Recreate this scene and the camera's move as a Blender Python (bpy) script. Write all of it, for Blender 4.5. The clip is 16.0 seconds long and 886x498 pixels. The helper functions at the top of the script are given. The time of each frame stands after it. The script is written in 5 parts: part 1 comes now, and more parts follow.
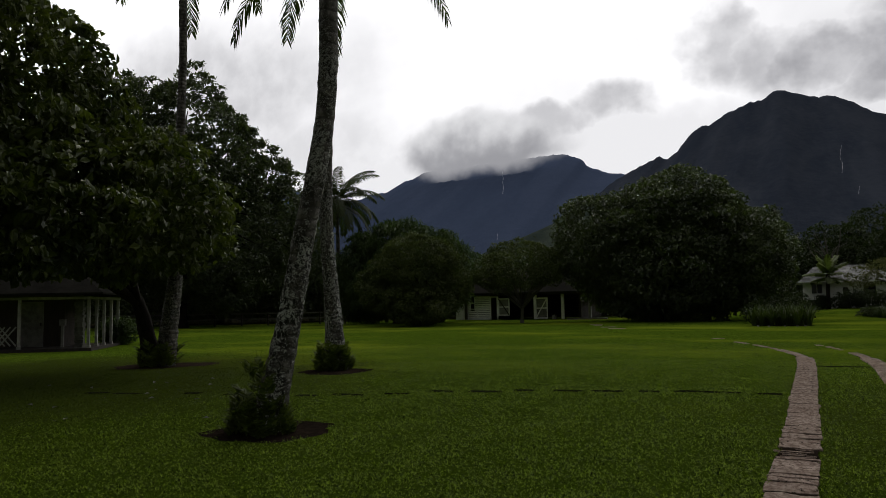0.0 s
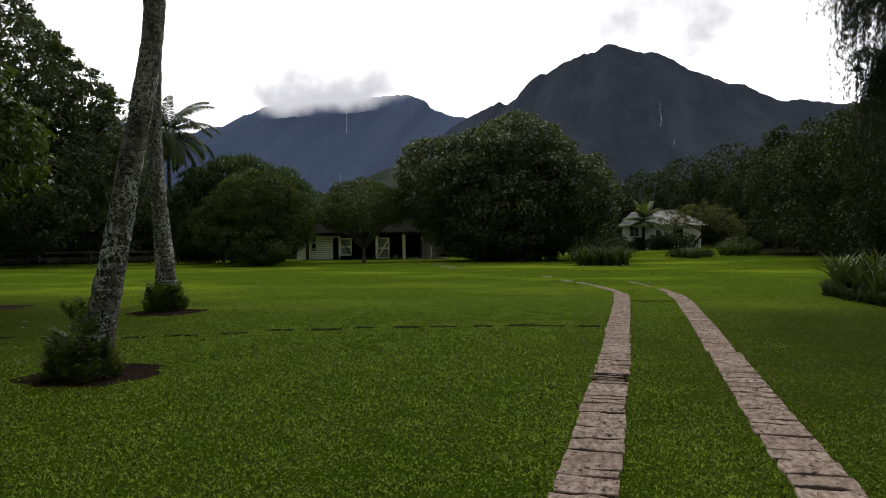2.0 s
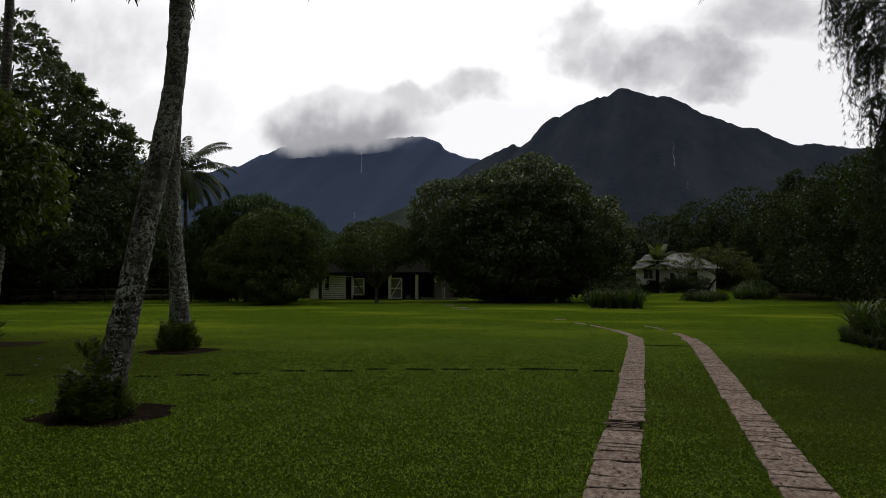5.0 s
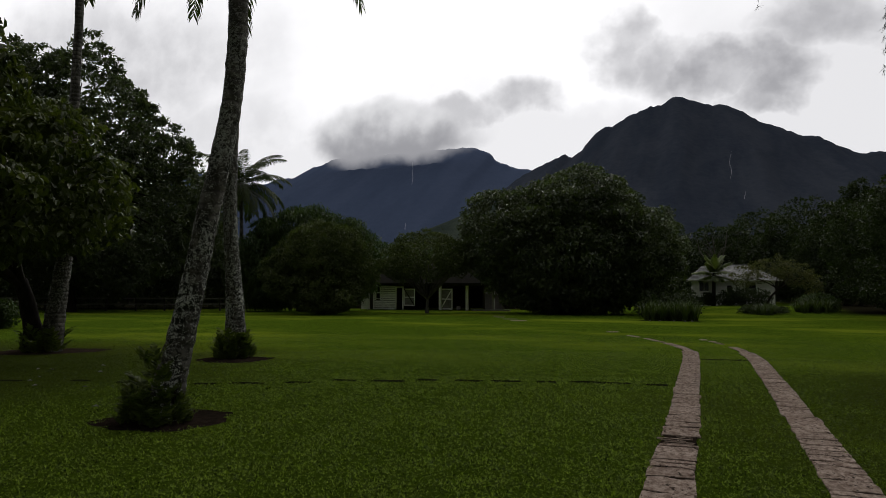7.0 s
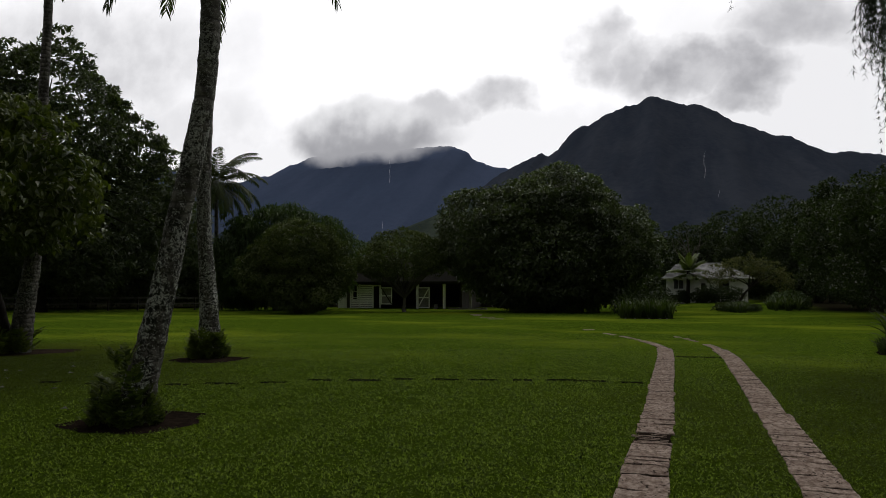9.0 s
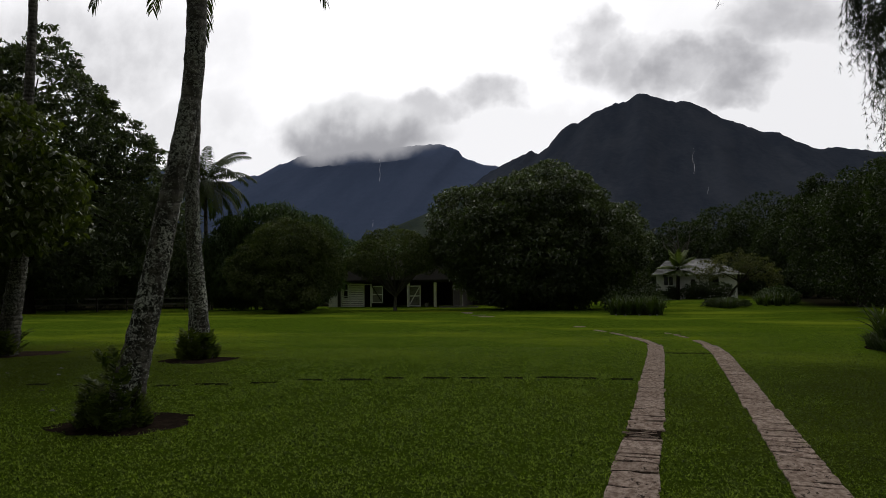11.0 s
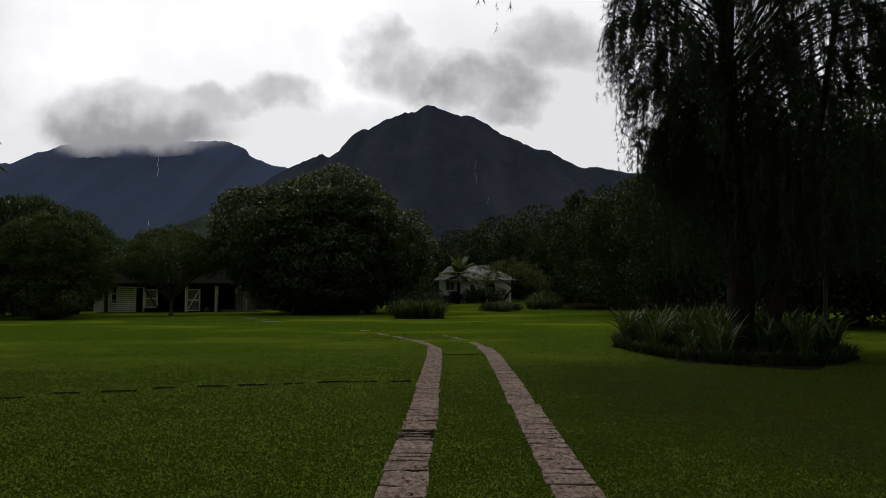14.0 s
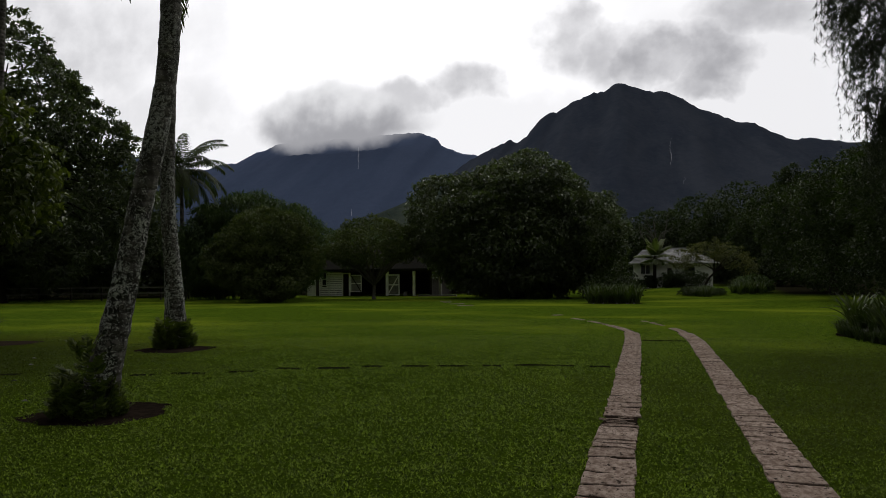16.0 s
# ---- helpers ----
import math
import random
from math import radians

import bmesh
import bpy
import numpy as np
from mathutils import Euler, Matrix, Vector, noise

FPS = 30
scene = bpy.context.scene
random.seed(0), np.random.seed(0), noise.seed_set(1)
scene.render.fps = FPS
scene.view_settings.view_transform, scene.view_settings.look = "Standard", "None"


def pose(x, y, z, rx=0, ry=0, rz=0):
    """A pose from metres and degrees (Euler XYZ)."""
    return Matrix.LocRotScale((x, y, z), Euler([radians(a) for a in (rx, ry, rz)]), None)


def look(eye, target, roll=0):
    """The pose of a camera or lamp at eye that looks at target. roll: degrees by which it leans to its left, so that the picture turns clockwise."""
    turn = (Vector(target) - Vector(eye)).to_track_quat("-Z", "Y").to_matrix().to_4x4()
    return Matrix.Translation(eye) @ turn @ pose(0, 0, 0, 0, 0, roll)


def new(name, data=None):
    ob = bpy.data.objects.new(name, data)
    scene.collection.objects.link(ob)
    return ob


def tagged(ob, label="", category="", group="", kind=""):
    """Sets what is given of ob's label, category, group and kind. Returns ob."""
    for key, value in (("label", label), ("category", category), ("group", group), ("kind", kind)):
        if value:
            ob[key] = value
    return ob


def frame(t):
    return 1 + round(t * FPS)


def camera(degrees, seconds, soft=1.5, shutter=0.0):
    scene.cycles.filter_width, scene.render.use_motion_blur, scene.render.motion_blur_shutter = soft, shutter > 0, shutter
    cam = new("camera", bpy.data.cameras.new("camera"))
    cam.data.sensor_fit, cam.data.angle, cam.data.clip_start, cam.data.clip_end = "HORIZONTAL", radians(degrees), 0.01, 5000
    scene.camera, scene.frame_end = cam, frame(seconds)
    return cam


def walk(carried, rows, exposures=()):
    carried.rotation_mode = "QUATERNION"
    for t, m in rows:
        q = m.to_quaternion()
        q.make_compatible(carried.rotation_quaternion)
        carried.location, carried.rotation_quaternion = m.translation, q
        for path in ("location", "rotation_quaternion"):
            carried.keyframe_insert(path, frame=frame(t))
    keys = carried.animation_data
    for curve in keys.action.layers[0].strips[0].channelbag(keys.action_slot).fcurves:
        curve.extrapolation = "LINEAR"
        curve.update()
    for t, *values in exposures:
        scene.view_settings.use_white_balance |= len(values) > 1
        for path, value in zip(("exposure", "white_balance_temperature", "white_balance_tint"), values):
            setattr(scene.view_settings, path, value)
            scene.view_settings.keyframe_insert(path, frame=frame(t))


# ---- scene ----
# seconds, place, yaw, pitch, roll
PATH = [
    (0.0, -0.045, 0.023, 1.588, 26.67, 4.41, 1.08),
    (0.2, -0.045, 0.023, 1.588, 23.25, 4.39, 1.45),
    (0.5, -0.044, 0.024, 1.587, 18.42, 3.76, 1.39),
    (0.7, -0.036, 0.023, 1.588, 15.58, 2.99, 1.61),
    (1.0, -0.024, 0.021, 1.590, 13.19, 3.53, 1.05),
    (1.1, -0.025, 0.009, 1.585, 12.87, 3.46, 1.00),
    (1.2, -0.026, -0.003, 1.580, 12.23, 3.09, 0.84),
    (1.3, -0.027, -0.015, 1.574, 11.55, 2.37, 0.41),
    (1.4, -0.028, -0.027, 1.569, 11.43, 0.91, 0.24),
    (1.5, -0.029, -0.039, 1.564, 12.15, 0.04, 0.08),
    (2.0, -0.019, 0.005, 1.560, 14.06, -0.58, 0.73),
    (2.5, -0.035, 0.033, 1.574, 14.14, -0.40, 0.56),
    (3.0, -0.028, -0.004, 1.577, 14.43, 1.71, 0.40),
    (3.2, -0.011, -0.000, 1.571, 14.05, 1.66, 0.33),
    (5.3, -0.031, -0.022, 1.602, 15.68, 3.26, -0.00),
    (5.5, -0.045, -0.030, 1.611, 16.65, 3.72, 0.05),
    (6.0, -0.012, -0.024, 1.604, 18.61, 3.86, -0.47),
    (6.5, -0.011, -0.028, 1.601, 19.25, 3.87, -0.17),
    (7.0, -0.012, -0.044, 1.595, 19.12, 3.54, -0.21),
    (7.5, -0.018, 0.007, 1.609, 18.87, 3.31, -0.25),
    (8.0, -0.016, 0.001, 1.606, 18.23, 3.60, -0.24),
    (8.5, -0.010, -0.009, 1.602, 18.15, 3.61, -0.34),
    (9.0, -0.002, -0.003, 1.600, 17.31, 3.42, -0.04),
    (9.2, -0.008, -0.006, 1.608, 16.76, 3.27, 0.15),
    (11.5, 0.008, 0.023, 1.605, 16.64, 3.26, 0.47),
    (12.0, 0.003, 0.008, 1.606, 17.08, 3.14, 0.45),
    (12.5, 0.012, 0.016, 1.610, 16.82, 3.07, 0.53),
    (12.8, 0.044, 0.018, 1.615, 13.72, 3.55, 0.26),
    (13.0, 0.066, 0.019, 1.618, 10.95, 4.21, 0.62),
    (13.2, 0.080, 0.016, 1.614, 8.03, 4.34, 0.46),
    (13.5, 0.100, 0.012, 1.607, 3.60, 3.97, 0.12),
    (13.8, 0.099, -0.004, 1.611, 0.71, 3.73, 0.41),
    (14.0, 0.099, -0.014, 1.614, -0.31, 3.50, 0.22),
    (14.2, 0.089, -0.020, 1.616, -0.91, 3.29, -0.09),
    (14.5, 0.075, -0.028, 1.619, 0.00, 3.12, 0.00),
    (14.8, 0.054, -0.008, 1.613, 3.10, 3.41, 0.25),
    (15.0, 0.040, 0.005, 1.609, 5.83, 3.26, 0.28),
    (15.2, 0.024, 0.012, 1.607, 8.23, 3.14, 0.17),
    (15.5, 0.001, 0.022, 1.604, 11.70, 3.08, 0.07),
    (16.0, 0.005, 0.034, 1.593, 14.90, 2.37, 0.47),
]
cam = camera(63.72, 16.0, soft=0.55)
EXPOSURES = [(0.0, -0.13), (0.9, -0.15), (1.5, 0.0), (1.75, 0.55), (2.0, 0.85), (2.5, 1.0), (3.0, 0.78), (5.5, -0.03), (7.0, -0.12), (9.0, -0.02), (11.5, -0.02), (12.5, 0.03), (13.6, -0.27), (14.0, -0.2), (14.2, 0.15), (14.5, 0.40), (16.0, -0.02)]
walk(cam, [(t, pose(x, y, z, 90 + p, r, w)) for t, x, y, z, w, p, r in PATH], EXPOSURES)

# ---------------------------------------------------------------- light
SUN_AZ, SUN_EL = -6.0, 46.0      # bearing from +y towards +x, and height, in degrees
world = bpy.data.worlds.new("overcast_sky")
scene.world = world
world.use_nodes = True


class Nodes:
    """Short way to wire a node tree."""

    def __init__(self, tree):
        self.t = tree
        tree.nodes.clear()

    def add(self, kind, ins=None, operation="", use_clamp=False, interpolation_type="", data_type=""):
        n = self.t.nodes.new(kind)
        if operation:
            n.operation = operation
        if use_clamp:
            n.use_clamp = True
        if interpolation_type:
            n.interpolation_type = interpolation_type
        if data_type:
            n.data_type = data_type
        for k, v in (ins or {}).items():
            if isinstance(v, bpy.types.NodeSocket):
                self.t.links.new(v, n.inputs[k])
            else:
                n.inputs[k].default_value = v
        return n

    def math(self, op, a, b=0.0, c=0.0, clamp=False):
        return self.add("ShaderNodeMath", {0: a, 1: b, 2: c}, operation=op, use_clamp=clamp).outputs[0]

    def vmath(self, op, a, b=(0, 0, 0)):
        return self.add("ShaderNodeVectorMath", {0: a, 1: b}, operation=op).outputs[0]

    def smooth(self, v, a, b, lo=0.0, hi=1.0):
        return self.add("ShaderNodeMapRange", {0: v, 1: a, 2: b, 3: lo, 4: hi}, interpolation_type="SMOOTHSTEP").outputs[0]

    def noise(self, vec, scale, detail=4.0, rough=0.55, dist=0.0):
        return self.add("ShaderNodeTexNoise", {"Vector": vec, "Scale": scale, "Detail": detail, "Roughness": rough, "Distortion": dist})

    def mix(self, f, a, b):
        m = self.add("ShaderNodeMix", {0: f}, data_type="RGBA")
        for i, v in ((6, a), (7, b)):
            if isinstance(v, bpy.types.NodeSocket):
                self.t.links.new(v, m.inputs[i])
            else:
                m.inputs[i].default_value = (*v[:3], 1)
        return m.outputs[2]


def build_sky():
    n = Nodes(world.node_tree)
    way = n.add("ShaderNodeTexCoord").outputs["Generated"]
    sep = n.add("ShaderNodeSeparateXYZ", {0: way})
    ahead = n.math("MAXIMUM", sep.outputs[1], 0.12)
    flat = n.add("ShaderNodeCombineXYZ", {0: n.math("DIVIDE", sep.outputs[0], ahead), 1: n.math("DIVIDE", sep.outputs[2], ahead)}).outputs[0]
    wob = n.noise(flat, 6.0, 5.0, 0.55)
    curl = n.noise(flat, 17.0, 4.0, 0.55)
    bend = n.vmath("ADD", n.vmath("MULTIPLY", n.vmath("SUBTRACT", wob.outputs["Color"], (0.5, 0.5, 0.5)), (0.17, 0.13, 0.0)),
                   n.vmath("MULTIPLY", n.vmath("SUBTRACT", curl.outputs["Color"], (0.5, 0.5, 0.5)), (0.055, 0.05, 0.0)))
    flat2 = n.vmath("ADD", flat, bend)
    # cloud banks: centre (right, up), half size, weight
    banks = [((-0.085, 0.330), (0.055, 0.055), 0.85), ((-0.03, 0.305), (0.075, 0.050), 0.85), ((0.03, 0.300), (0.085, 0.050), 1.0), ((0.10, 0.300), (0.075, 0.065), 1.0), ((0.085, 0.265), (0.05, 0.035), 0.9),
             ((0.16, 0.36), (0.12, 0.060), 0.9), ((0.24, 0.34), (0.12, 0.07), 0.6), ((-0.235, 0.280), (0.065, 0.042), 0.85), ((-0.30, 0.262), (0.07, 0.035), 0.75), ((-0.42, 0.255), (0.15, 0.045), 0.75),
             ((0.45, 0.36), (0.24, 0.12), 0.7), ((-1.05, 0.40), (0.50, 0.17), 0.72), ((-0.80, 0.27), (0.30, 0.11), 0.55), ((0.38, 0.24), (0.16, 0.06), 0.5)]
    total = None
    for (cx, cy), (rx, ry), w in banks:
        d = n.add("ShaderNodeVectorMath", {0: n.vmath("MULTIPLY", n.vmath("SUBTRACT", flat2, (cx, cy, 0)), (1 / rx, 1 / ry, 0))}, operation="LENGTH").outputs[1]
        m = n.smooth(d, 1.45, 0.25, 0.0, w)
        total = m if total is None else n.math("MAXIMUM", total, m)
    soft = n.noise(flat, 13.0, 5.0, 0.55)
    total = n.math("MULTIPLY", total, n.smooth(soft.outputs[0], 0.28, 0.66, 0.72, 1.0))
    broad = n.smooth(n.noise(way, 2.6, 5.0, 0.55).outputs[0], 0.36, 0.72, 0.0, 0.34)
    # a thin grey veil low over the ridges and to the right of the bright gap
    sp = n.add("ShaderNodeSeparateXYZ", {0: flat2})
    veil = n.math("MULTIPLY", n.smooth(sp.outputs[0], -0.28, 0.10), n.smooth(sp.outputs[1], 0.46, 0.30, 0.25, 0.48))
    low_veil = n.smooth(sp.outputs[1], 0.31, 0.24, 0.0, 0.42)
    total = n.math("MAXIMUM", total, n.math("MAXIMUM", broad, n.math("MAXIMUM", veil, low_veil)))
    cloud = n.mix(total, (1.34, 1.33, 1.35), (0.41, 0.405, 0.425))
    # the cloud is thin and bright round the hidden sun, heavy and dark overhead and behind
    near_sun = n.add("ShaderNodeVectorMath", {0: n.vmath("NORMALIZE", way), 1: Vector((-0.22, 0.92, 0.32)).normalized()}, operation="DOT_PRODUCT").outputs[1]
    thin = n.smooth(near_sun, -0.25, 0.78, 0.18, 1.0)
    cloud = n.vmath("MULTIPLY", cloud, n.add("ShaderNodeCombineXYZ", {0: thin, 1: thin, 2: thin}).outputs[0])
    sky = n.add("ShaderNodeTexSky")
    sky.sky_type, sky.sun_disc = "NISHITA", False
    sky.sun_elevation, sky.sun_rotation = radians(SUN_EL), radians(SUN_AZ)
    air = n.vmath("MULTIPLY", sky.outputs[0], (0.08, 0.08, 0.08))
    both = n.mix(0.96, air, cloud)
    bg = n.add("ShaderNodeBackground", {"Color": both, "Strength": 1.0})
    n.add("ShaderNodeOutputWorld", {0: bg.outputs[0]})


build_sky()
sun = new("sun", bpy.data.lights.new("sun", "SUN"))
sun.data.energy, sun.data.angle, sun.data.color = 0.5, radians(14), (1.0, 0.95, 0.86)
_s = Vector((math.sin(radians(SUN_AZ)) * math.cos(radians(SUN_EL)), math.cos(radians(SUN_AZ)) * math.cos(radians(SUN_EL)), math.sin(radians(SUN_EL))))
sun.matrix_world = look(_s * 200, (0, 0, 0))

# ---------------------------------------------------------------- materials


def surface(name, dark, light, scale=6.0, rough=0.8, bump=0.3, fine=60.0, wide=0.7, spec=0.4, stretch=(1, 1, 1), metal=0.0, object_space=True):
    """A worn surface: colour wanders at two scales, with fine relief."""
    m = bpy.data.materials.new(name)
    m.use_nodes = True
    n = Nodes(m.node_tree)
    tc = n.add("ShaderNodeTexCoord").outputs["Object"] if object_space else n.add("ShaderNodeNewGeometry").outputs["Position"]
    co = n.vmath("MULTIPLY", tc, stretch)
    info = n.add("ShaderNodeObjectInfo").outputs["Random"]
    a = n.noise(co, scale, 5.0, 0.6).outputs[0]
    b = n.noise(co, fine, 4.0, 0.65).outputs[0]
    c = n.noise(co, wide, 3.0, 0.5).outputs[0]
    f = n.math("ADD", n.math("MULTIPLY", a, 0.6), n.math("ADD", n.math("MULTIPLY", b, 0.35), n.math("MULTIPLY", c, 0.45)))
    f = n.math("ADD", f, n.math("MULTIPLY", n.math("SUBTRACT", info, 0.5), 0.16))
    col = n.mix(n.smooth(f, 0.45, 0.95), dark, light)
    bp = n.add("ShaderNodeBump", {"Height": n.math("ADD", b, n.math("MULTIPLY", a, 1.5)), "Strength": bump, "Distance": 0.02})
    p = n.add("ShaderNodeBsdfPrincipled", {"Base Color": col, "Roughness": n.smooth(b, 0.2, 0.8, rough - 0.08, min(1.0, rough + 0.08)), "Normal": bp.outputs[0],
                                           "Specular IOR Level": spec, "Metallic": metal})
    n.add("ShaderNodeOutputMaterial", {0: p.outputs[0]})
    return m


def foliage(name, dark, light, rough=0.42, through_light=0.25, spec=0.5, glow=(1.2, 1.5, 0.5), few=1.0, litter_shade=0.0, single=0.45, spot=0.6, edge=0.2):
    """Leaves: each one its own shade, glossy above, letting some light through."""
    m = bpy.data.materials.new(name)
    m.use_nodes = True
    n = Nodes(m.node_tree)
    geo = n.add("ShaderNodeNewGeometry")
    r = n.math("POWER", geo.outputs["Random Per Island"], few)
    spots = n.noise(geo.outputs["Position"], spot, 3.0).outputs[0]
    f = n.math("ADD", n.math("MULTIPLY", r, single), n.math("MULTIPLY", n.smooth(spots, 0.5 - edge, 0.5 + edge), 1.0 - single))
    col = n.mix(f, dark, light)
    if litter_shade:
        col = litter_and_shade(n, geo.outputs["Position"], col, litter_shade)
    if spec > 0:
        p = n.add("ShaderNodeBsdfPrincipled", {"Base Color": col, "Roughness": rough, "Specular IOR Level": spec})
    else:
        p = n.add("ShaderNodeBsdfDiffuse", {"Color": col, "Roughness": 1.0})
    tr = n.add("ShaderNodeBsdfTranslucent", {"Color": n.vmath("MULTIPLY", col, glow)})
    mx = n.add("ShaderNodeMixShader", {0: through_light, 1: p.outputs[0], 2: tr.outputs[0]})
    n.add("ShaderNodeOutputMaterial", {0: mx.outputs[0]})
    return m


def bark_palm(name, rings, lichen=1.0):
    """Grey palm bark with ring scars and crusts of pale lichen."""
    m = bpy.data.materials.new(name)
    m.use_nodes = True
    n = Nodes(m.node_tree)
    tc = n.add("ShaderNodeTexCoord").outputs["Object"]
    sep = n.add("ShaderNodeSeparateXYZ", {0: tc})
    wav = n.noise(tc, 3.0, 3.0).outputs[0]
    ring = n.math("SINE", n.math("ADD", n.math("MULTIPLY", sep.outputs[2], rings), n.math("MULTIPLY", wav, 5.0)))
    fine = n.noise(tc, 70.0, 5.0, 0.7).outputs[0]
    base = n.mix(n.smooth(n.noise(n.vmath("MULTIPLY", tc, (1, 1, 0.4)), 7.0, 4.0).outputs[0], 0.35, 0.7), (0.045, 0.040, 0.033), (0.20, 0.185, 0.16))
    base = n.mix(n.smooth(ring, 0.55, 1.0, 0.0, 0.7), base, (0.035, 0.03, 0.025))
    low = n.smooth(sep.outputs[2], 7.0, 1.0, 0.25, 1.0)          # lichen grows on the lower trunk
    warp = n.vmath("ADD", tc, n.vmath("MULTIPLY", n.noise(tc, 22.0, 3.0).outputs["Color"], (0.05, 0.05, 0.05)))
    blot = n.noise(n.vmath("MULTIPLY", warp, (1.0, 1.0, 1.8)), 19.0, 5.0, 0.75, 0.8).outputs[0]
    group = n.noise(n.vmath("MULTIPLY", tc, (1, 1, 0.35)), 4.5, 3.0, 0.5).outputs[0]
    grow = n.math("ADD", blot, n.math("MULTIPLY", n.math("SUBTRACT", group, 0.5), 0.55))
    crust = n.math("MULTIPLY", n.smooth(grow, 0.495, 0.525), n.math("MULTIPLY", low, lichen))
    gap = n.noise(n.vmath("MULTIPLY", tc, (1, 1, 0.8)), 24.0, 4.0, 0.7, 0.8).outputs[0]
    moss = n.math("MULTIPLY", n.smooth(n.math("ADD", gap, n.math("MULTIPLY", n.math("SUBTRACT", group, 0.5), 0.7)), 0.485, 0.515), low)
    base = n.mix(n.math("MULTIPLY", moss, 0.92), base, (0.014, 0.016, 0.010))
    crust = n.math("MULTIPLY", crust, n.smooth(gap, 0.54, 0.51, 0.0, 1.0))
    col = n.mix(crust, base, n.mix(n.smooth(fine, 0.35, 0.65), (0.30, 0.31, 0.27), (0.72, 0.73, 0.66)))
    h = n.math("ADD", n.math("MULTIPLY", fine, 0.6), n.math("ADD", n.math("MULTIPLY", crust, 0.7), n.math("MULTIPLY", ring, -0.25)))
    bp = n.add("ShaderNodeBump", {"Height": h, "Strength": 1.0, "Distance": 0.03})
    p = n.add("ShaderNodeBsdfPrincipled", {"Base Color": col, "Roughness": 0.85, "Normal": bp.outputs[0], "Specular IOR Level": 0.25})
    n.add("ShaderNodeOutputMaterial", {0: p.outputs[0]})
    return m


def litter_and_shade(n, pos, col, amount):
    """Needles and dead leaves near ironwood and shade tree, plus shade put into colour."""
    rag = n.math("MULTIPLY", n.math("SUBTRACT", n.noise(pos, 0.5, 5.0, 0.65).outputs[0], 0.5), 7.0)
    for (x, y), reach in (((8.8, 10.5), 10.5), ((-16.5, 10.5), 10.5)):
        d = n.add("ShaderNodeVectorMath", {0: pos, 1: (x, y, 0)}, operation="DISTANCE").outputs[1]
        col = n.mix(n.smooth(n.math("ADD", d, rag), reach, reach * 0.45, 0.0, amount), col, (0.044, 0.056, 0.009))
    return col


def lawn_material():
    m = bpy.data.materials.new("mown_lawn")
    m.use_nodes = True
    n = Nodes(m.node_tree)
    pos = n.add("ShaderNodeNewGeometry").outputs["Position"]
    fine = n.noise(pos, 30.0, 6.0, 0.75).outputs[0]
    mid = n.noise(pos, 2.6, 5.0, 0.6).outputs[0]
    wide = n.noise(n.vmath("MULTIPLY", pos, (0.6, 1.0, 1.0)), 0.16, 4.0, 0.6).outputs[0]
    col = n.mix(n.smooth(fine, 0.42, 0.60), (0.018, 0.038, 0.003), (0.165, 0.265, 0.024))
    col = n.mix(n.smooth(mid, 0.35, 0.75, 0.0, 0.4), col, (0.155, 0.235, 0.014))
    tufts = n.noise(n.vmath("MULTIPLY", pos, (1.0, 0.45, 1.0)), 10.0, 5.0, 0.7).outputs[0]
    col = n.mix(n.smooth(tufts, 0.46, 0.57, 0.0, 0.5), col, (0.050, 0.088, 0.004))
    # broad yellow patches: dry grass, and patches of sun put into the colour
    col = n.mix(n.smooth(wide, 0.46, 0.70, 0.0, 0.7), col, (0.265, 0.330, 0.022))
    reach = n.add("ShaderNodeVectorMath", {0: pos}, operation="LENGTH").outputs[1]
    col = n.mix(n.smooth(reach, 22.0, 10.0, 0.0, 0.8), col, (0.034, 0.058, 0.004))      # thatch between the single blades, with the shade among them put into the colour
    col = litter_and_shade(n, pos, col, 0.8)
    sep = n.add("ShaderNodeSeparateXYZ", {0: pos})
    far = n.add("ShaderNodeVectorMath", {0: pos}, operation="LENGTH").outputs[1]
    woods = n.math("MULTIPLY", n.smooth(far, 70.0, 76.0), n.smooth(sep.outputs[0], -6.0, -12.0))      # dark brown ground under the far trees
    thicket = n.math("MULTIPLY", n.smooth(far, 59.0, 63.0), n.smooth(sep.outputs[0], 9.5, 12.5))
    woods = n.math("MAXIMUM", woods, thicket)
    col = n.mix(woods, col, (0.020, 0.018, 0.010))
    bp = n.add("ShaderNodeBump", {"Height": fine, "Strength": 0.7, "Distance": 0.03})
    p = n.add("ShaderNodeBsdfDiffuse", {"Color": col, "Roughness": 1.0, "Normal": bp.outputs[0]})
    n.add("ShaderNodeOutputMaterial", {0: p.outputs[0]})
    return m


def slope_material(name, low, high, scale):
    """Wooded mountainside far off: ravines and patches of trees."""
    m = bpy.data.materials.new(name)
    m.use_nodes = True
    n = Nodes(m.node_tree)
    pos = n.add("ShaderNodeNewGeometry").outputs["Position"]
    a = n.noise(n.vmath("MULTIPLY", pos, (1.6, 0.35, 0.4)), scale, 6.0, 0.62, 0.4).outputs[0]
    b = n.noise(pos, scale * 9, 6.0, 0.7).outputs[0]
    col = n.mix(n.smooth(n.math("ADD", n.math("MULTIPLY", a, 0.65), n.math("MULTIPLY", b, 0.35)), 0.36, 0.66), low, high)
    bp = n.add("ShaderNodeBump", {"Height": b, "Strength": 0.3, "Distance": 9.0})
    p = n.add("ShaderNodeBsdfPrincipled", {"Base Color": col, "Roughness": 0.95, "Specular IOR Level": 0.0, "Normal": bp.outputs[0]})
    n.add("ShaderNodeOutputMaterial", {0: p.outputs[0]})
    return m


